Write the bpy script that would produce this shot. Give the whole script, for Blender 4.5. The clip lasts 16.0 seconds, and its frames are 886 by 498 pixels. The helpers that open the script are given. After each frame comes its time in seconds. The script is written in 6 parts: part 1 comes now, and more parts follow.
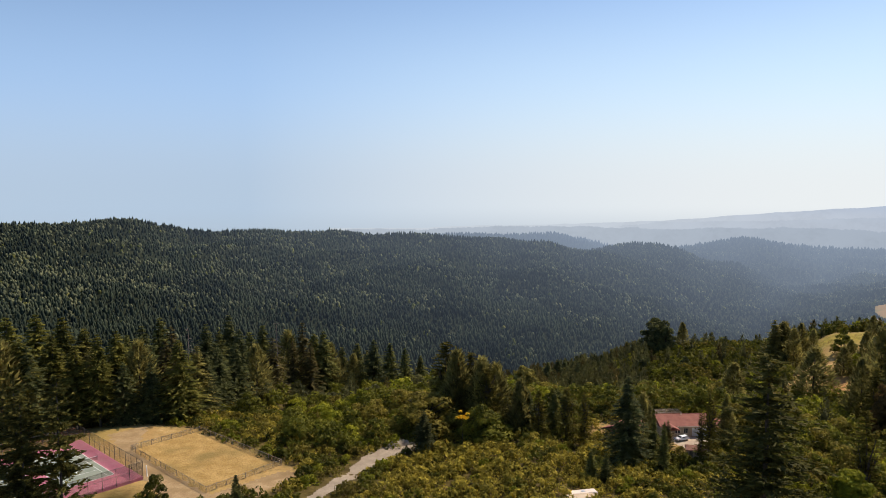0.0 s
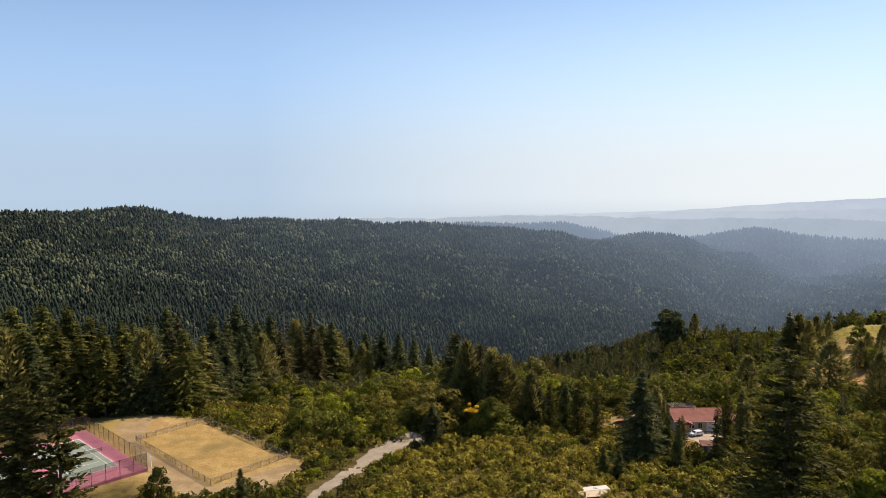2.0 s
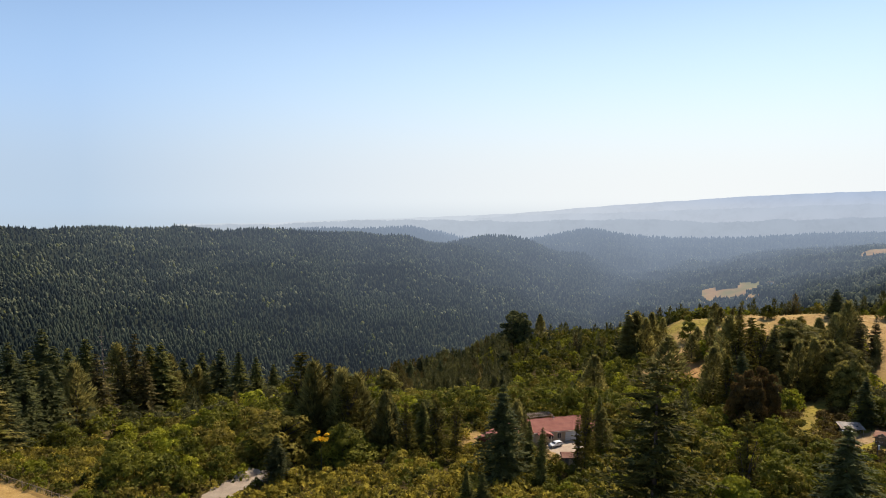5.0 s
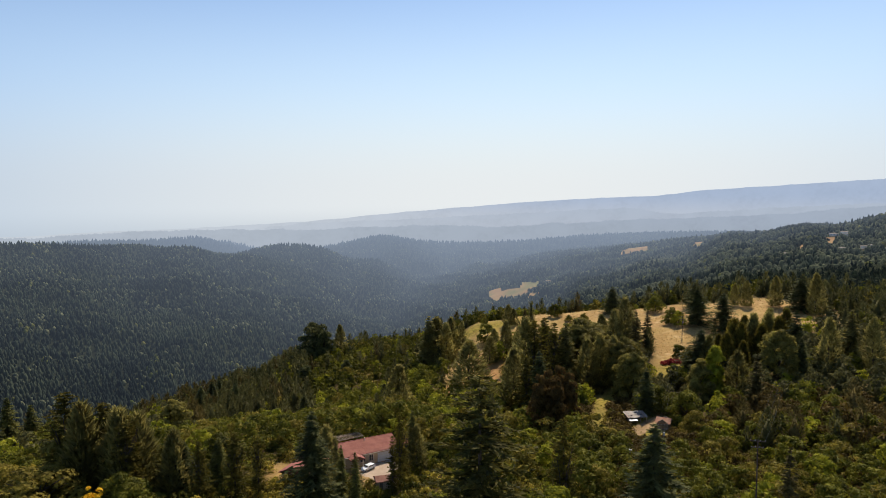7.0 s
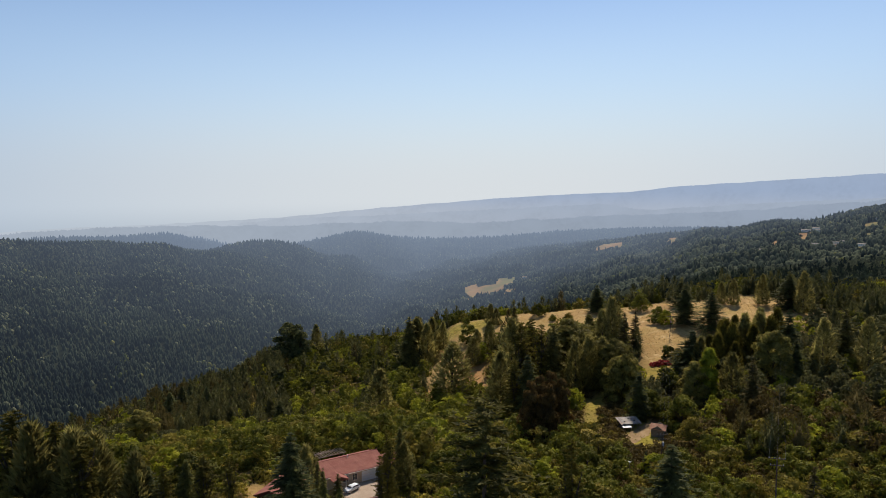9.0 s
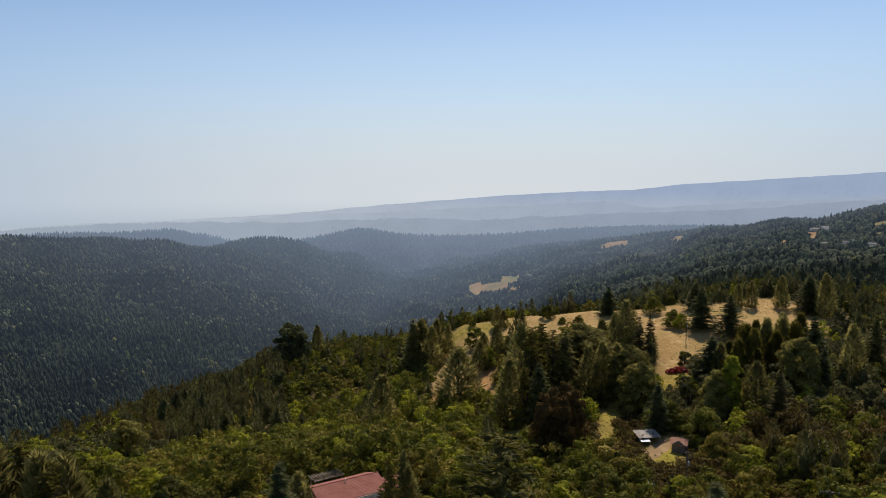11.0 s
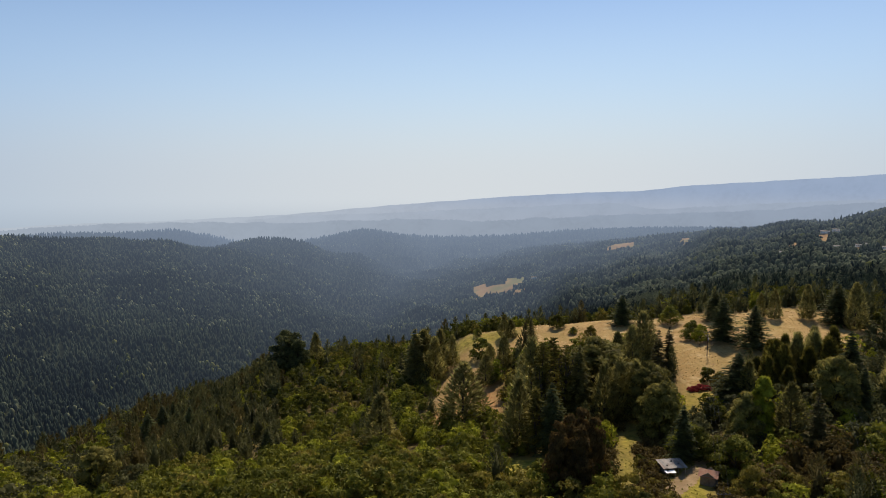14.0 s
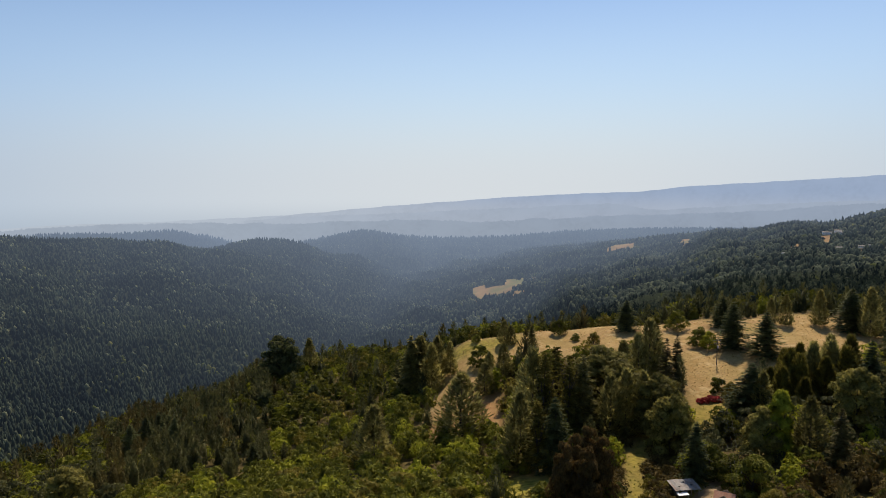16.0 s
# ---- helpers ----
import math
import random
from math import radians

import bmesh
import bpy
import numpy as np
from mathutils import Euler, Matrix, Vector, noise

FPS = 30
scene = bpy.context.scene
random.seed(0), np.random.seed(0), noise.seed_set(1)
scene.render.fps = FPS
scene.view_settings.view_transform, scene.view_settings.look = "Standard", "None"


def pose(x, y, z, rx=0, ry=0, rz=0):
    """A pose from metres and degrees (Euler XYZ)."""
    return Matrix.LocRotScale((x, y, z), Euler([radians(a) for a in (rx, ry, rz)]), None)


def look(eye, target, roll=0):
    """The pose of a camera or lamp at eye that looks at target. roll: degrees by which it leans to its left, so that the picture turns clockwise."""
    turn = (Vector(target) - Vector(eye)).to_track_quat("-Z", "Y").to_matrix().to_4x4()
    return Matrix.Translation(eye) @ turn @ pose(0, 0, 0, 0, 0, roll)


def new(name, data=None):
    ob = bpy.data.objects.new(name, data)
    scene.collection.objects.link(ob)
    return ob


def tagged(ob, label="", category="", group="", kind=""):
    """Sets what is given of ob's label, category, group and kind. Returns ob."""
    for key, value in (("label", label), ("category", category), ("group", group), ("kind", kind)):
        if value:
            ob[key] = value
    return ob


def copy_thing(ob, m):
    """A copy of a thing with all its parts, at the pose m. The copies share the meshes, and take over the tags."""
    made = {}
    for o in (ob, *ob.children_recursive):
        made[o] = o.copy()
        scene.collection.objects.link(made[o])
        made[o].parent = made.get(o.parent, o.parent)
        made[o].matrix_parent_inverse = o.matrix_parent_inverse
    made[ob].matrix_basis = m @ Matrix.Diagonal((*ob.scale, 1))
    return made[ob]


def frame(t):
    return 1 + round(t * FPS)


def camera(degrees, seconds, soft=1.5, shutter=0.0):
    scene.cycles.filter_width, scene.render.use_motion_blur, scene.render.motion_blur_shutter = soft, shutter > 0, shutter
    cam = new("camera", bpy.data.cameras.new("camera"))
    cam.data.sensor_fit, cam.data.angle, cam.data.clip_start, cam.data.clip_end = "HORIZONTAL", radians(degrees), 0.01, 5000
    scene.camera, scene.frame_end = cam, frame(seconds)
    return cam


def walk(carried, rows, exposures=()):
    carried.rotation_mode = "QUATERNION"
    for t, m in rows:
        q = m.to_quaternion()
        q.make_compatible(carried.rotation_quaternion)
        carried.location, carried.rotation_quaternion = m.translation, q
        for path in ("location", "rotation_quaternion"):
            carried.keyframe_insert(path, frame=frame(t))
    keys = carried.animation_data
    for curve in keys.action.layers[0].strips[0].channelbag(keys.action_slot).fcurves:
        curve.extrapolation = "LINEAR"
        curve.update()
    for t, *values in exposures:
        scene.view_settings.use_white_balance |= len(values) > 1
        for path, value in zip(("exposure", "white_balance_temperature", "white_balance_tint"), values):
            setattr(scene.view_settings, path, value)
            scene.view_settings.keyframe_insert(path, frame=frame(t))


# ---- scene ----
cam = camera(64.75, 16.0, 0.8)
PATH = [
    (0, (0.00, 0.00, 65.00), (0.00, 99.66, 56.75), -0.09),
    (0.5, (0.02, 0.18, 64.93), (-0.31, 99.79, 56.16), -0.06),
    (1, (0.06, 0.86, 64.94), (-0.75, 100.42, 55.54), -0.00),
    (1.5, (0.08, 2.21, 64.84), (-1.07, 101.74, 55.23), 0.04),
    (2, (0.06, 3.97, 64.79), (-1.34, 103.48, 54.99), 0.08),
    (2.2, (0.11, 4.79, 64.78), (-0.80, 104.30, 54.97), 0.08),
    (2.3, (0.14, 5.20, 64.77), (0.20, 104.72, 54.96), 0.08),
    (2.5, (0.20, 6.02, 64.77), (2.20, 105.51, 54.94), 0.08),
    (2.8, (0.22, 7.33, 64.71), (6.12, 106.69, 55.07), 0.06),
    (3, (0.23, 8.20, 64.67), (8.53, 107.40, 55.16), 0.05),
    (3.2, (0.21, 9.09, 64.70), (13.80, 107.72, 55.37), 0.03),
    (3.3, (0.20, 9.54, 64.71), (16.15, 107.83, 55.47), 0.02),
    (3.4, (0.19, 9.99, 64.73), (17.88, 107.98, 55.57), 0.02),
    (3.5, (0.18, 10.43, 64.74), (18.49, 108.32, 55.68), 0.01),
    (3.7, (0.24, 11.53, 64.73), (19.03, 109.33, 55.65), -0.00),
    (5.8, (0.89, 23.08, 64.56), (24.27, 119.88, 55.38), -0.10),
    (6, (0.95, 24.18, 64.54), (26.72, 120.37, 55.36), -0.11),
    (6.2, (1.27, 25.39, 64.55), (29.30, 120.96, 55.54), -0.14),
    (6.4, (1.59, 26.60, 64.55), (33.47, 120.97, 55.71), -0.16),
    (6.5, (1.74, 27.21, 64.56), (36.88, 120.42, 55.80), -0.18),
    (6.8, (2.05, 29.24, 64.50), (44.70, 119.30, 56.10), -0.22),
    (7, (2.26, 30.60, 64.46), (49.91, 118.13, 56.30), -0.26),
    (7.1, (2.31, 31.28, 64.44), (51.84, 117.77, 56.29), -0.26),
    (7.2, (2.37, 31.97, 64.43), (52.99, 117.82, 56.29), -0.25),
    (7.3, (2.42, 32.65, 64.41), (53.47, 118.26, 56.28), -0.25),
    (7.5, (2.53, 34.02, 64.37), (53.84, 119.47, 56.27), -0.25),
    (8, (3.47, 37.35, 64.40), (54.58, 122.90, 56.06), -0.25),
    (8.5, (4.52, 40.56, 64.50), (55.44, 126.20, 55.92), -0.17),
    (9, (5.71, 43.69, 64.53), (56.47, 129.40, 55.77), -0.17),
    (11.5, (14.06, 59.94, 64.63), (64.25, 145.94, 55.43), 0.05),
    (12, (15.76, 62.95, 64.88), (65.86, 149.01, 55.69), 0.05),
    (12.5, (17.50, 65.76, 65.12), (67.50, 151.87, 55.94), 0.06),
    (13, (19.19, 68.71, 65.15), (69.11, 154.87, 56.01), 0.11),
    (13.5, (21.10, 71.75, 65.14), (70.93, 157.97, 56.04), 0.14),
    (14, (23.11, 74.83, 65.16), (72.85, 161.11, 56.08), 0.16),
    (14.5, (24.98, 77.93, 65.20), (74.63, 164.26, 56.14), 0.20),
    (15, (26.91, 81.07, 65.24), (76.51, 167.43, 56.22), 0.22),
    (15.5, (28.82, 83.88, 65.17), (78.53, 170.21, 56.44), 0.17),
    (16, (30.81, 86.27, 65.23), (80.65, 172.50, 56.24), 0.16),
]
walk(cam, [(t, look(eye, target, roll)) for t, eye, target, roll in PATH],
     [(0, 0.18, 6720, 10.5), (2, 0.27, 6720, 10.5), (3.5, 0.34, 6780, 10.5), (6, 0.23, 6780, 10.5), (7, 0.13, 6740, 10.5), (7.5, 0.04, 6650, 10.5), (9, -0.09, 6530, 10.5), (12.5, -0.15, 6500, 10.5), (16, -0.12, 6500, 10.5)])

# ---- sky and sun ----
SUN_BEARING, SUN_HEIGHT = 50.0, 50.0
world = bpy.data.worlds.new("world")
scene.world = world
world.use_nodes = True
wt = world.node_tree
sky = wt.nodes.new("ShaderNodeTexSky")
sky.sky_type = "NISHITA"
sky.sun_disc = False
sky.sun_elevation, sky.sun_rotation = radians(SUN_HEIGHT), radians(SUN_BEARING)
sky.altitude, sky.air_density, sky.dust_density, sky.ozone_density = 1200, 1.0, 0.45, 2.6
wt.nodes["Background"].inputs["Strength"].default_value = 0.122
wt.links.new(sky.outputs["Color"], wt.nodes["Background"].inputs["Color"])
sun = new("sun", bpy.data.lights.new("sun", "SUN"))
sun.data.energy, sun.data.angle, sun.data.color = 4.85, radians(0.6), (1.0, 0.88, 0.735)
sx = math.sin(radians(SUN_BEARING)) * math.cos(radians(SUN_HEIGHT))
sy = math.cos(radians(SUN_BEARING)) * math.cos(radians(SUN_HEIGHT))
sun.matrix_world = look((sx * 900, sy * 900, math.sin(radians(SUN_HEIGHT)) * 900), (0, 0, 0))


# ---- materials ----
def nodes_of(name):
    m = bpy.data.materials.new(name)
    m.use_nodes = True
    m.node_tree.nodes.clear()
    out = m.node_tree.nodes.new("ShaderNodeOutputMaterial")
    return m, m.node_tree, out


def noise_mix(nt, a, b, size, low=0.35, high=0.65, detail=3.0, kind="position"):
    """A colour socket that goes between a and b in patches of about size metres."""
    geo = nt.nodes.new("ShaderNodeNewGeometry")
    tex = nt.nodes.new("ShaderNodeTexNoise")
    tex.inputs["Scale"].default_value, tex.inputs["Detail"].default_value = 1.0 / size, detail
    nt.links.new(geo.outputs["Position"], tex.inputs["Vector"])
    ramp = nt.nodes.new("ShaderNodeMapRange")
    ramp.inputs["From Min"].default_value, ramp.inputs["From Max"].default_value = low, high
    nt.links.new(tex.outputs["Fac"], ramp.inputs["Value"])
    mix = nt.nodes.new("ShaderNodeMix")
    mix.data_type = "RGBA"
    nt.links.new(ramp.outputs["Result"], mix.inputs["Factor"])
    for socket, c in ((mix.inputs[6], a), (mix.inputs[7], b)):
        if isinstance(c, tuple):
            socket.default_value = (*c, 1)
        else:
            nt.links.new(c, socket)
    return mix.outputs[2]


def vary(nt, colour, amount, source="island"):
    """The colour, made lighter or darker piece by piece."""
    if source == "island":
        rnd = nt.nodes.new("ShaderNodeNewGeometry").outputs["Random Per Island"]
    else:
        rnd = nt.nodes.new("ShaderNodeObjectInfo").outputs["Random"]
    rng = nt.nodes.new("ShaderNodeMapRange")
    rng.inputs["To Min"].default_value, rng.inputs["To Max"].default_value = 1 - amount, 1 + amount
    nt.links.new(rnd, rng.inputs["Value"])
    hsv = nt.nodes.new("ShaderNodeHueSaturation")
    nt.links.new(rng.outputs["Result"], hsv.inputs["Value"])
    nt.links.new(colour, hsv.inputs["Color"])
    return hsv.outputs["Color"]


def foliage(name, dark, light, patch=9.0, through_light=0.3, spread=0.35, by_object=0.0):
    m, nt, out = nodes_of(name)
    c = noise_mix(nt, dark, light, patch)
    c = vary(nt, c, spread)
    if by_object:
        c = vary(nt, c, by_object, "object")
    d = nt.nodes.new("ShaderNodeBsdfPrincipled")
    d.inputs["Roughness"].default_value = 0.75
    d.inputs["Specular IOR Level"].default_value = 0.128
    t = nt.nodes.new("ShaderNodeBsdfTranslucent")
    mix = nt.nodes.new("ShaderNodeMixShader")
    mix.inputs[0].default_value = through_light
    nt.links.new(c, d.inputs["Base Color"])
    nt.links.new(c, t.inputs["Color"])
    nt.links.new(d.outputs[0], mix.inputs[1])
    nt.links.new(t.outputs[0], mix.inputs[2])
    nt.links.new(mix.outputs[0], out.inputs["Surface"])
    return m


def surface(name, a, b, size=1.0, rough=0.8, fine=None, bump=0.0, bump_size=0.2, metal=0.0, spread=0.0, third=None, third_size=12.0):
    """A plain surface with stains of two sizes, and relief."""
    m, nt, out = nodes_of(name)
    c = noise_mix(nt, a, b, size)
    if third:
        c = noise_mix(nt, c, third, third_size, 0.48, 0.68)
    if fine:
        c = noise_mix(nt, c, fine, size * 0.13, 0.45, 0.8)
    if spread:
        c = vary(nt, c, spread, "object")
    p = nt.nodes.new("ShaderNodeBsdfPrincipled")
    p.inputs["Roughness"].default_value, p.inputs["Metallic"].default_value = rough, metal
    p.inputs["Specular IOR Level"].default_value = 0.3
    nt.links.new(c, p.inputs["Base Color"])
    if bump:
        geo = nt.nodes.new("ShaderNodeNewGeometry")
        tex = nt.nodes.new("ShaderNodeTexNoise")
        tex.inputs["Scale"].default_value, tex.inputs["Detail"].default_value = 1 / bump_size, 4
        nt.links.new(geo.outputs["Position"], tex.inputs["Vector"])
        bn = nt.nodes.new("ShaderNodeBump")
        bn.inputs["Strength"].default_value, bn.inputs["Distance"].default_value = bump, bump_size
        nt.links.new(tex.outputs["Fac"], bn.inputs["Height"])
        nt.links.new(bn.outputs["Normal"], p.inputs["Normal"])
    nt.links.new(p.outputs[0], out.inputs["Surface"])
    return m


def by_height(nt, z, a, b):
    rng = nt.nodes.new("ShaderNodeMapRange")
    rng.interpolation_type = "SMOOTHSTEP"
    rng.inputs["From Min"].default_value, rng.inputs["From Max"].default_value = a, b
    nt.links.new(z, rng.inputs["Value"])
    return rng.outputs["Result"]


def blend(nt, factor, a, b):
    mix = nt.nodes.new("ShaderNodeMix")
    mix.data_type = "RGBA"
    nt.links.new(factor, mix.inputs["Factor"])
    for socket, c in ((mix.inputs[6], a), (mix.inputs[7], b)):
        if isinstance(c, tuple):
            socket.default_value = (*c, 1)
        else:
            nt.links.new(c, socket)
    return mix.outputs[2]


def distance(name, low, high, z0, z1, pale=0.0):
    """Far distance seen through many kilometres of sunlit air: a plain backdrop that glows, its haze painted into the
    colour.
    """
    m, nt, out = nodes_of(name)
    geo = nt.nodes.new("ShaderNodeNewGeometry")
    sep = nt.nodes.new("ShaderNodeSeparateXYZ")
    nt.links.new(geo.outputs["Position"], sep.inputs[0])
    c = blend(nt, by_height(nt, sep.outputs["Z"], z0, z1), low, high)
    # towards the sea the colour is painted paler, for thicker air
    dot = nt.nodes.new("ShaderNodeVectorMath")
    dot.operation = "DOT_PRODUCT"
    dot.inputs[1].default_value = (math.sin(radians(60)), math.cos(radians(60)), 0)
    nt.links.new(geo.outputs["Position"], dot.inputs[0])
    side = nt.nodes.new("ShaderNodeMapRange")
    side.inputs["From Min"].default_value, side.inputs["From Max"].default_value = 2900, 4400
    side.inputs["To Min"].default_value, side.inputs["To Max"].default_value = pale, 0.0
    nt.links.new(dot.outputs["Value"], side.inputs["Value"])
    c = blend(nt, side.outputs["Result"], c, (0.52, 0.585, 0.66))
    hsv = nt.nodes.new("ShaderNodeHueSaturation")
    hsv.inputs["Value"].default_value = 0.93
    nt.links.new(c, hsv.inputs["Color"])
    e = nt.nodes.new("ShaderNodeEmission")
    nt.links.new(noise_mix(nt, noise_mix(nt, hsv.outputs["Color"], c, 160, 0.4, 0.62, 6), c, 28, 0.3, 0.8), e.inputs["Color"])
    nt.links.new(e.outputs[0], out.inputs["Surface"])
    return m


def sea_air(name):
    """The haze over the sea and the plain, painted as glow: bluer away from the sun, warm and bright below it, thinning
    out upwards.
    """
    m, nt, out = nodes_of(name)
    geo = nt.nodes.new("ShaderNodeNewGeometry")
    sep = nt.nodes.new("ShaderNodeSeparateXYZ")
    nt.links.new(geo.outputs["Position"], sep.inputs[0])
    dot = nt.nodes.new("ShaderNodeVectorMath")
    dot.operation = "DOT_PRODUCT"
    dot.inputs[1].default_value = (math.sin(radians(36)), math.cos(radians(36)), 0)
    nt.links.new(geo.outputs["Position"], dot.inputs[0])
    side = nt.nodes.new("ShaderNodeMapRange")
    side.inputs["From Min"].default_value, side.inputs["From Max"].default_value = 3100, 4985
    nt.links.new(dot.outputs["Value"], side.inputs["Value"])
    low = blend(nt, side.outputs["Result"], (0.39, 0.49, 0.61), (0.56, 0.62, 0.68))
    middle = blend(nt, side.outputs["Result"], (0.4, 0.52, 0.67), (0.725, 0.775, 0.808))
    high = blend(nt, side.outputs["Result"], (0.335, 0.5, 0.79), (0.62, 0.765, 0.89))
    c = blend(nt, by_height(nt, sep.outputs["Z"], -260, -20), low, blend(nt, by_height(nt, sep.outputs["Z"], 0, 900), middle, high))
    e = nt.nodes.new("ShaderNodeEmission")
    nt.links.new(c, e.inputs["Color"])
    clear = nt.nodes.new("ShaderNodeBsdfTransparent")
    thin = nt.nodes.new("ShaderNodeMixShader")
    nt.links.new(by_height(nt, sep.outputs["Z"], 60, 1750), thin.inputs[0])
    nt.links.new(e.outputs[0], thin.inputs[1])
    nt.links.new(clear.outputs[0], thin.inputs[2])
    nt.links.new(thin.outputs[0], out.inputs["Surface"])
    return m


def mix_painted_haze(nt, shader):
    """Far land with haze painted in: a blue glow stands for the sunlit air before it, the farther out over the plain,
    the more of it.
    """
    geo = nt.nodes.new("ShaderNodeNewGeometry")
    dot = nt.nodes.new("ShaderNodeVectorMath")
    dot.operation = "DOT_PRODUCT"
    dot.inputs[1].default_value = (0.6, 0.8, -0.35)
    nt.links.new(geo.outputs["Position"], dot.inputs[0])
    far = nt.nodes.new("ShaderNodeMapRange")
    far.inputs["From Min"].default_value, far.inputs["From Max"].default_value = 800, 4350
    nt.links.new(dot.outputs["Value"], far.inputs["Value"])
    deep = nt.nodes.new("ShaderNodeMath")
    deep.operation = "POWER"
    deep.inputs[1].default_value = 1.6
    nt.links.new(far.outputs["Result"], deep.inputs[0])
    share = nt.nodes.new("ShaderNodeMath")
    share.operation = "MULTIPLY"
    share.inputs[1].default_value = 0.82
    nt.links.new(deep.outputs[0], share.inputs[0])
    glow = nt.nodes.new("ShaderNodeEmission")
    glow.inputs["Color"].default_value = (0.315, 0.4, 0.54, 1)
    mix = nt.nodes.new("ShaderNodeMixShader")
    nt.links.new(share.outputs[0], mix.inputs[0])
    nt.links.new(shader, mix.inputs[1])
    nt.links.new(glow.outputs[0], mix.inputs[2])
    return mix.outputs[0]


def far_woods(name, dark, light, patch=150.0, through_light=0.4):
    """Woods on the slopes across the valley: crowns of many tones, in stands, with haze painted in."""
    m, nt, out = nodes_of(name)
    geo = nt.nodes.new("ShaderNodeNewGeometry")
    tex = nt.nodes.new("ShaderNodeTexNoise")
    tex.inputs["Scale"].default_value, tex.inputs["Detail"].default_value = 1.0 / patch, 5.0
    nt.links.new(geo.outputs["Position"], tex.inputs["Vector"])
    stand = nt.nodes.new("ShaderNodeMapRange")
    stand.inputs["From Min"].default_value, stand.inputs["From Max"].default_value = 0.36, 0.66
    stand.inputs["To Min"].default_value, stand.inputs["To Max"].default_value = -0.55, 0.6
    nt.links.new(tex.outputs["Fac"], stand.inputs["Value"])
    add = nt.nodes.new("ShaderNodeMath")
    add.use_clamp = True
    nt.links.new(stand.outputs["Result"], add.inputs[0])
    nt.links.new(geo.outputs["Random Per Island"], add.inputs[1])
    mixed = nt.nodes.new("ShaderNodeMix")
    mixed.data_type = "RGBA"
    nt.links.new(add.outputs[0], mixed.inputs["Factor"])
    mixed.inputs[6].default_value, mixed.inputs[7].default_value = (*dark, 1), (*light, 1)
    d = nt.nodes.new("ShaderNodeBsdfDiffuse")
    nt.links.new(mixed.outputs[2], d.inputs["Color"])
    t = nt.nodes.new("ShaderNodeBsdfTranslucent")
    nt.links.new(mixed.outputs[2], t.inputs["Color"])
    mix = nt.nodes.new("ShaderNodeMixShader")
    mix.inputs[0].default_value = through_light
    nt.links.new(d.outputs[0], mix.inputs[1])
    nt.links.new(t.outputs[0], mix.inputs[2])
    nt.links.new(mix_painted_haze(nt, mix.outputs[0]), out.inputs["Surface"])
    return m


def far_grass(name, a, b, c):
    m, nt, out = nodes_of(name)
    d = nt.nodes.new("ShaderNodeBsdfDiffuse")
    nt.links.new(noise_mix(nt, noise_mix(nt, a, b, 40, detail=5), c, 110, 0.48, 0.66, 4), d.inputs["Color"])
    # haze glow painted into the grass, more with distance
    nt.links.new(mix_painted_haze(nt, d.outputs[0]), out.inputs["Surface"])
    return m


FIR = foliage("fir_needles", (0.07, 0.077, 0.023), (0.215, 0.203, 0.052), 3, 0.5, 0.3, 0.25)
DARK_FIR = foliage("dark_fir_needles", (0.058, 0.067, 0.026), (0.155, 0.157, 0.053), 3, 0.5, 0.3, 0.2)
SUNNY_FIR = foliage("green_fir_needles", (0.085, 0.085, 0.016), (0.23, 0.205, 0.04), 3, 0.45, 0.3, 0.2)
PINE = foliage("pine_needles", (0.047, 0.047, 0.013), (0.13, 0.115, 0.025), 4, 0.38, 0.35, 0.15)
OLIVE_PINE = foliage("olive_pine_needles", (0.085, 0.074, 0.014), (0.21, 0.17, 0.03), 4, 0.42, 0.35, 0.15)
OAK = foliage("oak_leaves", (0.055, 0.06, 0.008), (0.185, 0.175, 0.02), 3.5, 0.36, 0.2, 0.3)
LIME = foliage("bright_leaves", (0.13, 0.14, 0.01), (0.33, 0.32, 0.028), 3.5, 0.45, 0.2, 0.25)
OLIVE = foliage("olive_leaves", (0.12, 0.098, 0.016), (0.28, 0.225, 0.038), 3.5, 0.42, 0.3, 0.2)
# grey-green, and lightened in colour to stand in for ambient light on backlit trees
LIFTED_GREY_FIR = foliage("lifted_grey_green_fir_needles", (0.145, 0.13, 0.042), (0.34, 0.29, 0.085), 3, 0.58, 0.3, 0.25)
LIFTED_GREY_OAK = foliage("lifted_grey_green_oak_leaves", (0.13, 0.115, 0.028), (0.32, 0.27, 0.065), 3.5, 0.52, 0.25, 0.3)
BROWNISH = foliage("brown_green_needles", (0.075, 0.062, 0.02), (0.135, 0.105, 0.032), 4, 0.38, 0.3, 0.2)
RUST = foliage("rusty_leaves", (0.08, 0.052, 0.016), (0.165, 0.098, 0.028), 2.5, 0.38, 0.35, 0.2)
CHAPARRAL = foliage("chaparral_leaves", (0.12, 0.1, 0.014), (0.46, 0.37, 0.055), 2.5, 0.48, 0.4)
DRY_BRUSH = foliage("dry_brush_leaves", (0.06, 0.042, 0.012), (0.155, 0.11, 0.028), 3.5, 0.4, 0.4)
RED_LEAF = foliage("red_leaves", (0.25, 0.03, 0.03), (0.4, 0.06, 0.05), 3, 0.3, 0.3)
YELLOW_BLOOM = foliage("yellow_blossom", (0.75, 0.45, 0.02), (0.9, 0.6, 0.04), 2, 0.3, 0.2)
BARK = surface("bark", (0.045, 0.034, 0.026), (0.085, 0.066, 0.05), 0.5, 0.95, bump=0.6, bump_size=0.15)
DEAD_WOOD = surface("dead_wood", (0.14, 0.105, 0.085), (0.24, 0.19, 0.16), 0.8, 0.95)
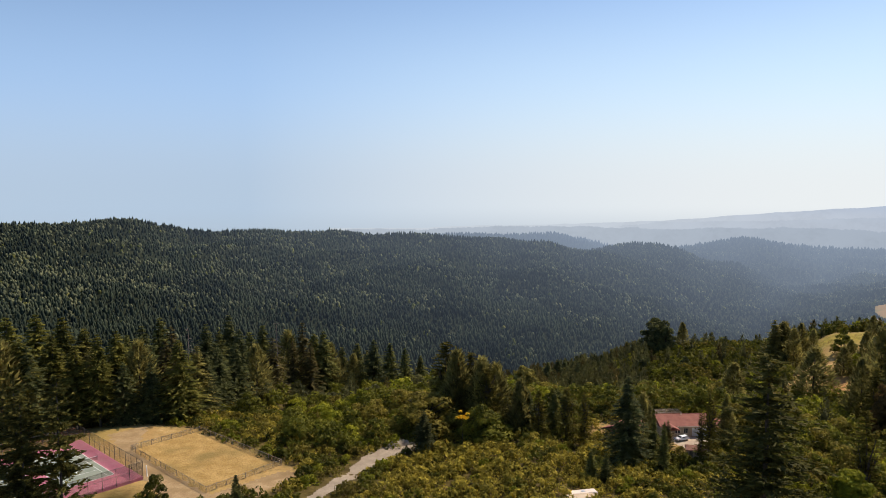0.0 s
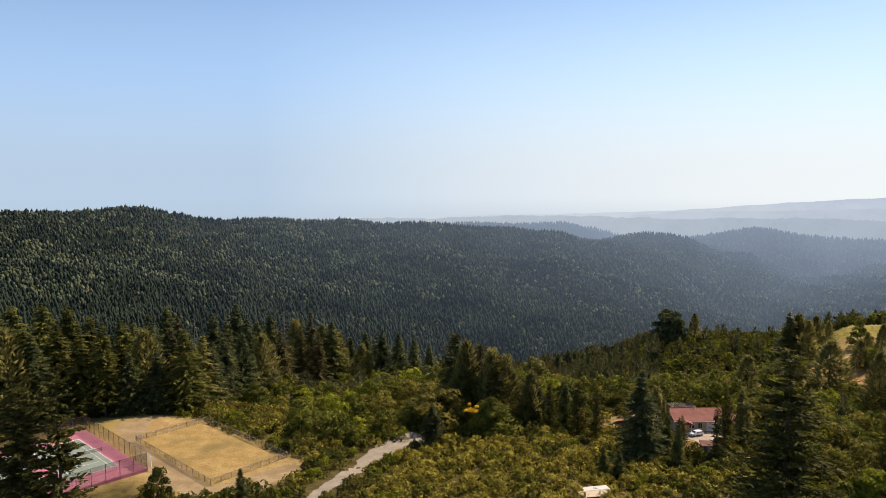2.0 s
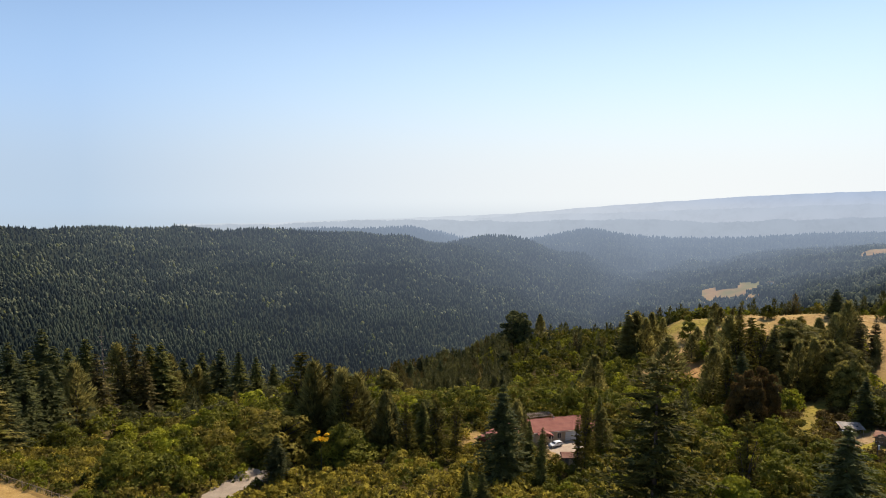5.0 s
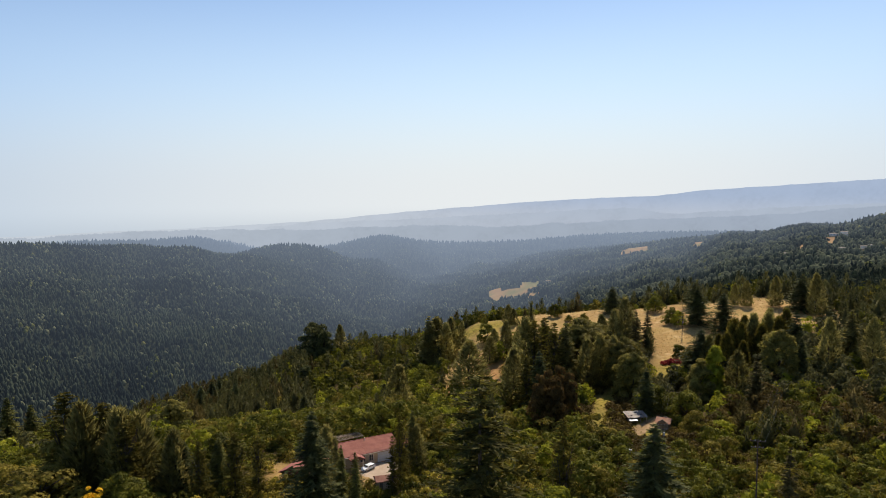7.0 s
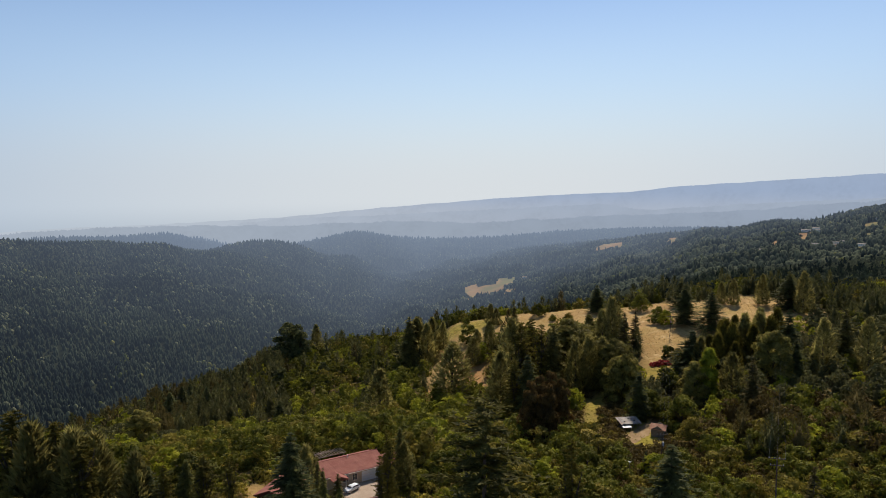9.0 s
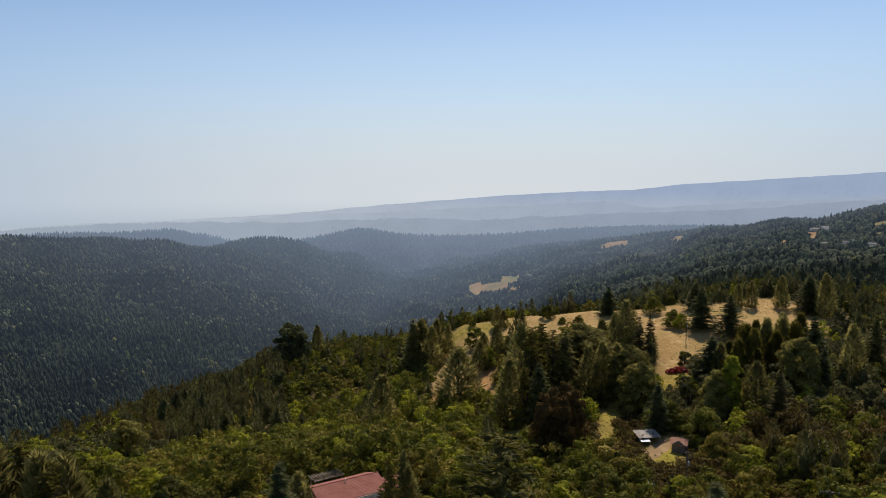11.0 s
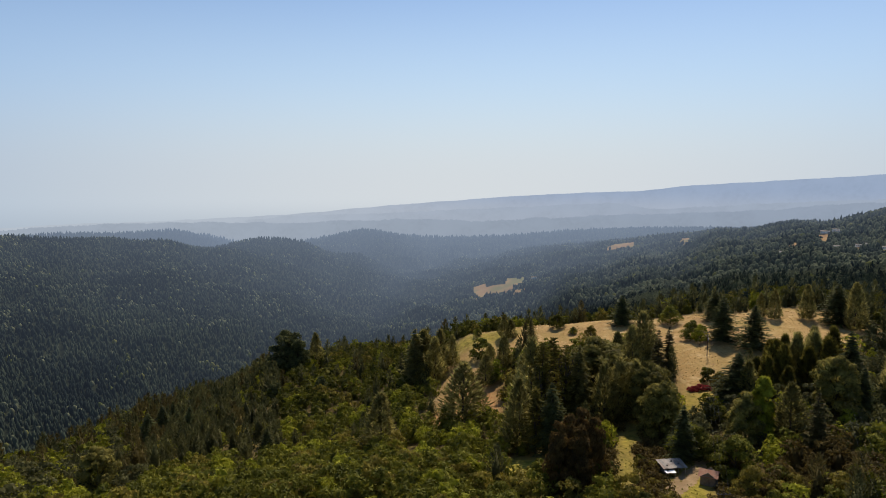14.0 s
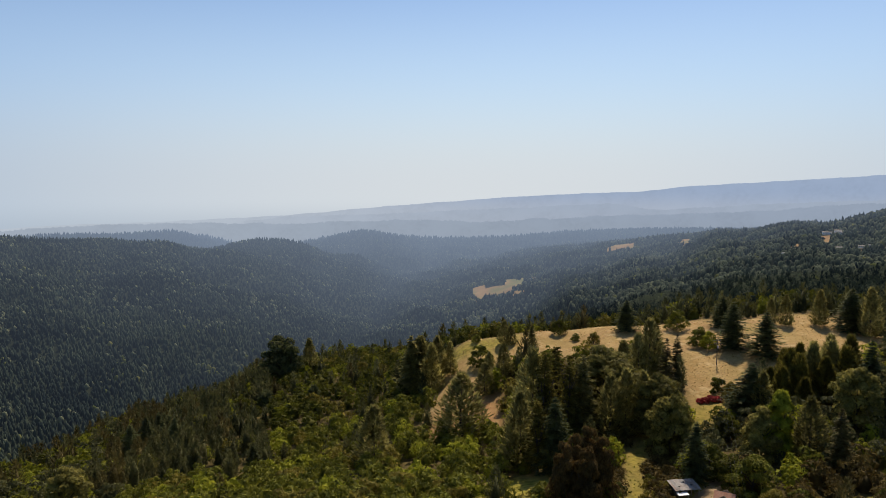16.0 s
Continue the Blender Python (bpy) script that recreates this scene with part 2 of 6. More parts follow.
WOODS_A = foliage("woods_dark", (0.05, 0.053, 0.02), (0.14, 0.132, 0.045), 10, 0.4, 0.25)
# woods on the slopes across the valley, base colours leaned blue-grey for haze
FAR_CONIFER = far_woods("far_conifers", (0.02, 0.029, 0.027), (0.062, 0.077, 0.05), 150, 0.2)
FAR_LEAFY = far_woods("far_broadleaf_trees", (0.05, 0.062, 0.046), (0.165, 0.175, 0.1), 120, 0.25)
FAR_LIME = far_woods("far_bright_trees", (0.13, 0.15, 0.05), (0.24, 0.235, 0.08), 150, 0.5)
# forest floor kept very dark: shade between the crowns is put into its colour
FAR_SHADED_FLOOR = far_woods("shaded_far_forest_floor", (0.022, 0.027, 0.018), (0.04, 0.044, 0.024), 60, 0.0)
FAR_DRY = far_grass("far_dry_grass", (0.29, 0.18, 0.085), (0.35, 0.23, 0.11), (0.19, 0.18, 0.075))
# ---- the land ----
# Heights of the ground along lines that fan out from the middle of the clearing: bearing in degrees from +y to +x.
REACH = (0, 110, 160, 220, 300, 350, 400, 450, 520, 680, 900, 1200, 1700, 2300, 2700, 3050, 3500, 4200)
LAND = {}
LAND[-60] = (0, 0, 0, -3, -12, -20, -30, -42, -70, -150, -240, -300, -240, -150, -95, -120, -220, -330)
LAND[-45] = (0, 0, 0, -3, -12, -20, -30, -42, -70, -150, -250, -310, -240, -140, -82, -110, -220, -330)
LAND[-30] = (0, 0, 0, -3, -12, -20, -30, -45, -72, -160, -260, -325, -235, -118, -47, -100, -220, -330)
LAND[-25] = (0, 0, 0, -2, -11, -19, -30, -45, -72, -155, -255, -330, -235, -112, -24, -100, -230, -330)
LAND[-20] = (0, 0, 0, -3, -11, -22, -35, -48, -70, -145, -250, -335, -250, -147, -83, -130, -250, -340)
LAND[-15] = (0, 0, 0, -6, -19, -30, -41, -53, -72, -140, -247, -337, -252, -150, -84, -120, -250, -340)
LAND[-10] = (0, 0, 0, -9, -27, -38, -48, -58, -75, -135, -245, -340, -260, -160, -98, -140, -250, -340)
LAND[0] = (0, 1, -1, -5, -22, -38, -56, -70, -92, -152, -250, -345, -265, -170, -114, -150, -250, -340)
LAND[8] = (3, 4, 3, -4, -27, -40, -51, -62, -80, -118, -235, -340, -280, -200, -140, -161, -240, -330)
LAND[12] = (3, 4, 2, -4, -27, -38, -46, -54, -70, -110, -215, -330, -290, -225, -180, -195, -260, -330)
LAND[16] = (3, 3, 2, -2, -30, -41, -48, -51, -57, -92, -200, -320, -310, -260, -207, -162, -230, -330)
LAND[22] = (2, 2, 2, -2, -27, -37, -42, -45, -50, -78, -175, -305, -352, -325, -260, -223, -320, -385)
LAND[26] = (2, 1, 1, -5, -25, -32, -33, -33, -42, -80, -160, -270, -350, -358, -312, -300, -345, -400)
LAND[30] = (2, 1, 0, -8, -23, -29, -22, -15, -30, -85, -150, -235, -318, -345, -345, -360, -384, -408)
LAND[35] = (1, 0, -1, -9, -20, -22, -12, -10, -30, -75, -125, -190, -245, -285, -308, -328, -352, -388)
LAND[40] = (0, 0, -2, -10, -17, -16, -8, -6, -22, -58, -95, -130, -175, -205, -225, -243, -275, -345)
LAND[46] = (0, 0, -3, -11, -15, -12, -5, -2, -9, -38, -68, -95, -125, -145, -155, -165, -210, -300)
LAND[51] = (0, 0, -3, -9, -10, -7, -2, 2, -2, -18, -45, -65, -70, -75, -95, -130, -190, -290)
LAND[56] = (0, 0, -3, -8, -7, -4, -1, 1, -2, -15, -38, -55, -45, -42, -75, -120, -180, -280)
LAND[64] = (0, 0, -2, -6, -5, -3, 0, 3, 2, -12, -25, -35, -9, 14, -30, -80, -150, -250)
LAND[85] = (0, 0, -2, -6, -5, -3, 0, 3, 2, -12, -25, -35, -15, 0, -30, -80, -150, -250)
LAND[180] = (0, 0, -2, -6, -12, -20, -28, -36, -48, -80, -120, -160, -200, -230, -250, -260, -280, -330)
LAND[300] = LAND[-60]
BEARINGS = sorted(LAND)
FAN = np.array([LAND[b] for b in BEARINGS], float)
# level pads: x, y, radius, height, soft edge
PADS = ((-86, 158, 30, 0.0, 12), (-59, 167, 24, -0.6, 10), (60, 184, 25, -0.1, 14), (-15, 172, 12, -2.0, 10),
        (177, 205, 14, -16.6, 14))


def smooth(a, b, v):
    u = np.clip((v - a) / (b - a), 0, 1)
    return u * u * (3 - 2 * u)


def ripple(x, y, size, seed):
    """A smooth uneven field between -1 and 1 with waves about size metres long."""
    out, k = 0, 2 * math.pi / size
    for n in range(6):
        a = seed * 1.7 + n * 2.399
        f = k * (0.7 + 0.17 * n)
        out = out + np.sin(f * (x * math.cos(a) + y * math.sin(a)) + seed * 3.1 + n * 1.3 + 1.2 * np.sin(0.6 * f * (y * math.cos(a) - x * math.sin(a)) + n))
    return out / 4.0


# Crests of the hills beyond the valley: bearing, distance and height along each, and how steeply the sides fall
SPINES = (
    (((20.0, 3720, -300), (21.5, 3710, -225), (23.5, 3700, -172), (25.8, 3720, -196), (28.1, 3740, -208), (30.8, 3700, -210), (34.5, 3680, -200), (40.0, 3760, -172), (46.0, 3780, -150), (54.0, 3600, -130)), 0.24),
    (((28.0, 2720, -350), (31.7, 2950, -290), (35.4, 3080, -240), (40.0, 3080, -190), (44.1, 3000, -158), (48.7, 2800, -112), (52.8, 2600, -80)), 0.2),
    (((33.0, 3340, -262), (37.0, 3420, -226), (42.0, 3420, -196), (48.0, 3320, -150)), 0.3),
    (((23.6, 3690, -172), (24.8, 3300, -245), (26.0, 2950, -345)), 0.33),
    (((31.0, 3690, -210), (30.0, 3300, -272), (28.6, 3000, -350)), 0.33),
    (((36.5, 3690, -196), (34.6, 3420, -246), (32.6, 3150, -310)), 0.33),
    (((-2.0, 4150, -200), (1.7, 4150, -192), (5.3, 4150, -196), (8.8, 4150, -186), (11.0, 4120, -225), (13.3, 4080, -275)), 0.3),
)


def rise(x, y, z, crest, fall):
    """Lifts the ground to a hill whose crest runs along a bent line; the edges run softly into what is there."""
    pts = [(d * math.sin(radians(b)), d * math.cos(radians(b)), h) for b, d, h in crest]
    best = np.full(np.shape(x), -1e4)
    wave = 0.22 * ripple(x, y, 310, 11) + 0.1 * ripple(x, y, 120, 12)
    for (x0, y0, h0), (x1, y1, h1) in zip(pts, pts[1:]):
        dx, dy = x1 - x0, y1 - y0
        u = np.clip(((x - x0) * dx + (y - y0) * dy) / (dx * dx + dy * dy), 0, 1)
        off = np.hypot(x - x0 - u * dx, y - y0 - u * dy)
        side = np.sqrt(off * off + 60.0 ** 2) - 60
        best = np.maximum(best, h0 + (h1 - h0) * u - fall * (side + wave * np.minimum(side, 300)))
    k = np.clip((best - z) / 26 + 0.5, 0, 1)
    return z + (best - z) * k + 13 * k * (1 - k)


def land(x, y):
    """The height of the ground at x, y (numbers or arrays)."""
    x, y = np.asarray(x, float), np.asarray(y, float)
    r = np.hypot(x, y)
    b = np.degrees(np.arctan2(x, y))
    b = np.where(b < -60, b + 360, b)
    i = np.clip(np.searchsorted(BEARINGS, b) - 1, 0, len(BEARINGS) - 2)
    low, high = np.array(BEARINGS)[i], np.array(BEARINGS)[i + 1]
    u = (b - low) / (high - low)
    u = u * u * (3 - 2 * u)
    j = np.clip(np.searchsorted(REACH, r, side="right") - 1, 0, len(REACH) - 2)
    near, far = np.array(REACH)[j], np.array(REACH)[j + 1]
    v = np.clip((r - near) / (far - near), 0, 1)
    z = (FAN[i, j] * (1 - v) + FAN[i, j + 1] * v) * (1 - u) + (FAN[i + 1, j] * (1 - v) + FAN[i + 1, j + 1] * v) * u
    z = z + smooth(120, 400, r) * ripple(x, y, 90, 3) * 1.2 + smooth(500, 1500, r) * (ripple(x, y, 420, 5) * 12 + ripple(x, y, 170, 8) * 3)
    for crest, fall in SPINES:
        z = rise(x, y, z, crest, fall)
    for px, py, rad, h, soft in PADS:
        w = 1 - smooth(rad, rad + soft, np.hypot(x - px, y - py))
        z = z * (1 - w) + h * w
    return z


# ---- helpers for meshes ----
def mesh_from(name, verts, faces, mats, index=None, smooth_faces=False):
    """A mesh from arrays of corners and of triangles or quads."""
    verts, faces = np.asarray(verts, np.float32), np.asarray(faces, np.int32)
    me = bpy.data.meshes.new(name)
    n, k = faces.shape
    me.vertices.add(len(verts))
    me.vertices.foreach_set("co", verts.ravel())
    me.loops.add(n * k)
    me.loops.foreach_set("vertex_index", faces.ravel())
    me.polygons.add(n)
    me.polygons.foreach_set("loop_start", np.arange(0, n * k, k, dtype=np.int32))
    me.polygons.foreach_set("loop_total", np.full(n, k, dtype=np.int32))
    for m in mats:
        me.materials.append(m)
    if index is not None:
        me.polygons.foreach_set("material_index", np.asarray(index, np.int32))
    if smooth_faces:
        me.polygons.foreach_set("use_smooth", np.ones(n, dtype=bool))
    me.update()
    me.validate()
    return me


def finish(bm, name, mat):
    me = bpy.data.meshes.new(name)
    bm.normal_update()
    bm.to_mesh(me)
    bm.free()
    for m in (mat if isinstance(mat, (list, tuple)) else (mat,)):
        me.materials.append(m)
    return me


def part(name, bm, material, parent, label=""):
    ob = new(name, finish(bm, name, material) if isinstance(bm, bmesh.types.BMesh) else bm)
    ob.parent = parent
    return tagged(ob, label)


def box(bm, x0, x1, y0, y1, z0, z1, bevel=0.0):
    vs = bmesh.ops.create_cube(bm, size=1.0)["verts"]
    bmesh.ops.transform(bm, matrix=Matrix.LocRotScale(((x0 + x1) / 2, (y0 + y1) / 2, (z0 + z1) / 2), None, (x1 - x0, y1 - y0, z1 - z0)), verts=vs)
    if bevel:
        es = list({e for v in vs for e in v.link_edges})
        bmesh.ops.bevel(bm, geom=es, offset=bevel, segments=2, affect="EDGES")
    return bm


def rod(bm, a, b, r0, r1=None, sides=8):
    a, b = Vector(a), Vector(b)
    d = b - a
    m = Matrix.Translation((a + b) / 2) @ d.to_track_quat("Z", "Y").to_matrix().to_4x4()
    bmesh.ops.create_cone(bm, cap_ends=True, segments=sides, radius1=r0, radius2=r0 if r1 is None else r1, depth=d.length, matrix=m)
    return bm


def inside(x, y, poly):
    """Which of the places lie inside a polygon."""
    x, y = np.asarray(x, float), np.asarray(y, float)
    hit = np.zeros(x.shape, bool)
    for (x0, y0), (x1, y1) in zip(poly, poly[1:] + poly[:1]):
        cross = ((y0 > y) != (y1 > y)) & (x < (x1 - x0) * (y - y0) / ((y1 - y0) or 1e-9) + x0)
        hit ^= cross
    return hit


def near_line(x, y, line):
    """Distance to a bent line."""
    x, y = np.asarray(x, float), np.asarray(y, float)
    best = np.full(x.shape, 1e9)
    for (x0, y0), (x1, y1) in zip(line, line[1:]):
        dx, dy = x1 - x0, y1 - y0
        u = np.clip(((x - x0) * dx + (y - y0) * dy) / (dx * dx + dy * dy), 0, 1)
        best = np.minimum(best, np.hypot(x - x0 - u * dx, y - y0 - u * dy))
    return best


# ---- the plan of the clearings ----
COURT_CORNER, ALONG, ACROSS = (-68.6, 154.8), (-0.743, 0.669), (-0.669, -0.743)


def court(u, v):
    return (COURT_CORNER[0] + u * ALONG[0] + v * ACROSS[0], COURT_CORNER[1] + u * ALONG[1] + v * ACROSS[1])


COURT = [court(0, 0), court(36, 0), court(36, 33), court(0, 33)]
PADDOCK = [(-79.4, 172.8), (-66.8, 187.0), (-38.9, 163.2), (-51.8, 147.7)]
BARE = [(-100, 178), (-80, 194), (-67, 188.5), (-38.2, 164.3), (-33, 159), (-40, 146), (-56, 140), (-72, 150), (-96, 160)]
UNDER_FIRS = [(-135, 190), (-118, 212), (-92, 206), (-74, 194), (-84, 186), (-104, 186)]
ROAD = [(-29, 140), (-22.5, 155), (-19.5, 166), (-15.5, 174), (-9, 179), (0, 180.5)]
YARD = [(39, 183), (43, 180), (46, 182), (48, 188), (49, 193), (42, 193)]
RED_GLADE = [(232, 257), (249, 247), (243, 239), (230, 243), (219, 236), (212, 231), (208, 234), (220, 246)]
LOW_GROWTH = [(136, 174), (154, 160), (172, 176), (186, 196), (180, 208), (206, 242), (200, 252), (160, 228), (148, 205)]
MEADOW = [(154, 312), (180, 300), (196, 322), (204, 352), (222, 344), (240, 322), (262, 302), (250, 276), (228, 252), (240, 243), (262, 250), (284, 240), (318, 236),
          (352, 250), (372, 286), (356, 318), (330, 338), (296, 360), (262, 380), (230, 398), (206, 400), (190, 372), (172, 340)]
EARTH = [(150, 316), (166, 302), (182, 300), (196, 322), (192, 340), (170, 330)]
SLOPE = [(207, 253), (209, 249), (196, 239), (179, 226), (170, 216), (152, 202), (147, 203), (162, 217), (174, 229), (178, 236), (185, 243), (194, 247)]
STRIP = [(156, 190), (163, 198), (172, 207), (184, 214), (190, 211), (183, 200), (173, 190), (163, 184)]
DARK_GLADE = [(128, 226), (146, 222), (160, 240), (146, 252), (130, 244)]
LANE = [(160, 197), (168, 201), (176, 204), (186, 208), (197, 214), (205, 219)]
GLADE_FAR = [(1237, 1996), (1261, 2005), (1273, 1975), (1290, 1935), (1316, 1914), (1349, 1951), (1381, 1942), (1401, 1916), (1323, 1838), (1298, 1858), (1224, 1692), (1196, 1674), (1256, 1845), (1221, 1845), (1152, 1798), (1125, 1781), (1203, 1917)]
GLADE_HIGH = [(1823, 1990), (1846, 1989), (1913, 2008), (1916, 1944), (1856, 1868), (1824, 1888), (1794, 1908), (1734, 1856), (1759, 1899)]
GLADE_SLOPE = [(1901, 1735), (1945, 1754), (1955, 1723), (1785, 1583), (1829, 1648)]
GLADE_SPUR = [(233, 525), (234, 504), (205, 444), (205, 459)]
FRONT = [(57, 171), (62, 167), (68, 167), (71, 175), (71, 182), (57, 182)]
TURN = [(252 + 15 * math.cos(a * 0.3927), 149 + 13 * math.sin(a * 0.3927)) for a in range(16)]
OPEN = [TURN, FRONT, COURT, PADDOCK, BARE, UNDER_FIRS, MEADOW, STRIP, SLOPE, RED_GLADE, DARK_GLADE, GLADE_FAR, GLADE_HIGH, GLADE_SLOPE, GLADE_SPUR, YARD]
# small clearings on the far slope: x, y, half length, half width along and across the slope
SPOTS = ((1492, 974, 40, 15), (1450, 945, 38, 14), (1400, 915, 34, 13), (1330, 872, 34, 12), (1236, 872, 26, 9), (1140, 719, 36, 9), (1232, 704, 30, 9), (1278, 782, 30, 10), (1070, 782, 20, 9), (1545, 855, 34, 10), (1385, 772, 34, 9), (1392, 1866, 34, 9))
HOUSE_SPOT = (63, 186)


def is_open(x, y, grow=0.0):
    """Where no tree or shrub grows by itself."""
    hit = np.zeros(np.shape(x), bool)
    for poly in OPEN:
        if poly in (GLADE_FAR, GLADE_HIGH, GLADE_SLOPE):
            hit |= inside(x + 4 * ripple(x, y, 50, 4), y + 4 * ripple(x, y, 60, 9), poly)
        else:
            hit |= inside(x, y, poly)
    hit |= near_line(x, y, ROAD) < 3.1 + grow
    hit |= near_line(x, y, LANE) < 1.6 + grow
    hit |= np.hypot(np.asarray(x) - HOUSE_SPOT[0], (np.asarray(y) - HOUSE_SPOT[1]) * 1.7) < 13.5 + grow
    for px, py, half, wide in SPOTS:
        n = math.hypot(px, py)
        u, v = ((x - px) * px + (y - py) * py) / n, ((y - py) * px - (x - px) * py) / n
        hit |= (u / half) ** 2 + (v / wide) ** 2 < 1 + 0.4 * ripple(x, y, 40, 5)
    hit |= np.hypot(np.asarray(x) - 28, np.asarray(y) - 137) < 3.4
    return hit


# ---- ground: one sheet out to the horizon ----
def ground_material():
    m, nt, out = nodes_of("dry_grass_ground")
    grass = noise_mix(nt, (0.35, 0.22, 0.078), (0.455, 0.3, 0.118), 7)
    grass = noise_mix(nt, grass, (0.25, 0.175, 0.065), 1.3, 0.48, 0.72, 6)
    grass = noise_mix(nt, grass, (0.35, 0.22, 0.09), 16, 0.48, 0.66, 5)
    grass = noise_mix(nt, grass, (0.52, 0.37, 0.175), 5, 0.58, 0.72, 5)
    grass = noise_mix(nt, grass, (0.21, 0.145, 0.052), 0.45, 0.56, 0.78, 4)
    grass = noise_mix(nt, grass, (0.3, 0.215, 0.07), 22, 0.52, 0.7, 5)
    earth = noise_mix(nt, (0.36, 0.175, 0.07), (0.44, 0.26, 0.105), 3, detail=6)
    green = noise_mix(nt, noise_mix(nt, (0.15, 0.135, 0.014), (0.34, 0.27, 0.045), 2.0, detail=6), (0.32, 0.235, 0.05), 6, 0.54, 0.7, 5)
    litter = noise_mix(nt, (0.055, 0.04, 0.012), (0.12, 0.088, 0.026), 2.5, detail=5)
    c = grass
    for name, other in (("earth", earth), ("green", green), ("litter", litter)):
        a = nt.nodes.new("ShaderNodeAttribute")
        a.attribute_name = name
        mix = nt.nodes.new("ShaderNodeMix")
        mix.data_type = "RGBA"
        nt.links.new(a.outputs["Fac"], mix.inputs["Factor"])
        nt.links.new(c, mix.inputs[6])
        nt.links.new(other, mix.inputs[7])
        c = mix.outputs[2]
    p = nt.nodes.new("ShaderNodeBsdfPrincipled")
    p.inputs["Roughness"].default_value = 0.95
    p.inputs["Specular IOR Level"].default_value = 0.1
    nt.links.new(c, p.inputs["Base Color"])
    geo = nt.nodes.new("ShaderNodeNewGeometry")
    tex = nt.nodes.new("ShaderNodeTexNoise")
    tex.inputs["Scale"].default_value, tex.inputs["Detail"].default_value = 0.9, 6
    nt.links.new(geo.outputs["Position"], tex.inputs["Vector"])
    bn = nt.nodes.new("ShaderNodeBump")
    bn.inputs["Strength"].default_value, bn.inputs["Distance"].default_value = 0.5, 0.6
    nt.links.new(tex.outputs["Fac"], bn.inputs["Height"])
    nt.links.new(bn.outputs["Normal"], p.inputs["Normal"])
    nt.links.new(p.outputs[0], out.inputs["Surface"])
    return m


def build_ground():
    turn = np.r_[np.arange(-62, 82, 0.5), np.arange(82, 298, 6.0)]
    reach = np.r_[np.linspace(0.02, 100, 15), np.geomspace(104, 4960, 250)]
    a, r = np.meshgrid(np.radians(turn), reach, indexing="ij")
    x, y = r * np.sin(a), r * np.cos(a)
    z = land(x, y)
    # the valley runs out into the plain towards the sea
    z = np.where(r > 4200, z - (r - 4200) * 0.15, z)
    n, k = a.shape
    verts = np.stack([x, y, z], -1).reshape(-1, 3)
    verts = np.vstack([verts, [[0, 0, float(land(0, 0.1))]]])
    i, j = np.meshgrid(np.arange(n), np.arange(k - 1), indexing="ij")
    i2 = (i + 1) % n
    quads = np.stack([i * k + j, i * k + j + 1, i2 * k + j + 1, i2 * k + j], -1).reshape(-1, 4)
    ring = np.arange(n)
    hub = np.full(n, n * k)
    caps = np.stack([hub, ring * k, ((ring + 1) % n) * k, ((ring + 1) % n) * k], -1)
    mid = verts[quads].mean(1)
    far = np.hypot(mid[:, 0], mid[:, 1])
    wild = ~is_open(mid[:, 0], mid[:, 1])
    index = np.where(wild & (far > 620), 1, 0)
    index = np.where(~wild & (far > 900), 2, index)
    me = mesh_from("ground", verts, quads, [ground_material(), FAR_SHADED_FLOOR, FAR_DRY], index, True)
    vx, vy = verts[:, 0], verts[:, 1]
    vr = np.hypot(vx, vy)
    masks = {"earth": inside(vx, vy, EARTH), "green": inside(vx, vy, STRIP) | inside(vx, vy, SLOPE) | inside(vx, vy, RED_GLADE) | inside(vx, vy, DARK_GLADE) | (near_line(vx, vy, [(196, 392), (236, 376)]) < 9)
             | (near_line(vx, vy, [(-58, 190), (-38, 176)]) < 8) | (near_line(vx, vy, [(1390, 1925), (1430, 1950)]) < 30),
             "litter": (~is_open(vx, vy) | (near_line(vx, vy, ROAD) < 3.2)) & (vr > 100)}
    for name, mask in masks.items():
        mask = mask.astype(np.float32)
        body = mask[:-1].reshape(n, k)
        for _ in range(2):
            body = (body + np.roll(body, 1, 0) + np.roll(body, -1, 0) + np.roll(body, 1, 1) + np.roll(body, -1, 1)) / 5
        mask[:-1] = body.ravel()
        me.attributes.new(name, "FLOAT", "POINT").data.foreach_set("value", mask.astype(np.float32))
    return tagged(new("ground", me), "rolling hill ground with dry golden grass, litter and wooded slopes", "ground", kind="structure")


build_ground()


# ---- plants ----
class Leaves:
    """Gathers small triangles and trunk faces of a plant."""

    def __init__(self, seed):
        self.rng = np.random.default_rng(seed)
        self.tris = []

    def spray(self, centre, along, length, width, droop=0.0, face=None, loose=0.5):
        """Flat tapering sprays: each a triangle that starts at centre and points along, and turns its flat side to face."""
        centre, along = np.asarray(centre, float), np.asarray(along, float)
        n = len(centre)
        along = along / np.linalg.norm(along, axis=1, keepdims=True)
        side = np.cross(along, self.rng.normal(size=(n, 3)) if face is None else np.asarray(face) + self.rng.normal(0, loose, (n, 3)))
        side /= np.linalg.norm(side, axis=1, keepdims=True) + 1e-9
        length, width = np.broadcast_to(length, n)[:, None], np.broadcast_to(width, n)[:, None]
        tip = centre + along * length
        tip[:, 2] -= droop * length[:, 0]
        back = centre - along * length * 0.25
        self.tris.append(np.stack([back - side * width / 2, back + side * width / 2, tip], 1))

    def array(self):
        t = np.concatenate(self.tris)
        return t.reshape(-1, 3), np.arange(len(t) * 3).reshape(-1, 3)


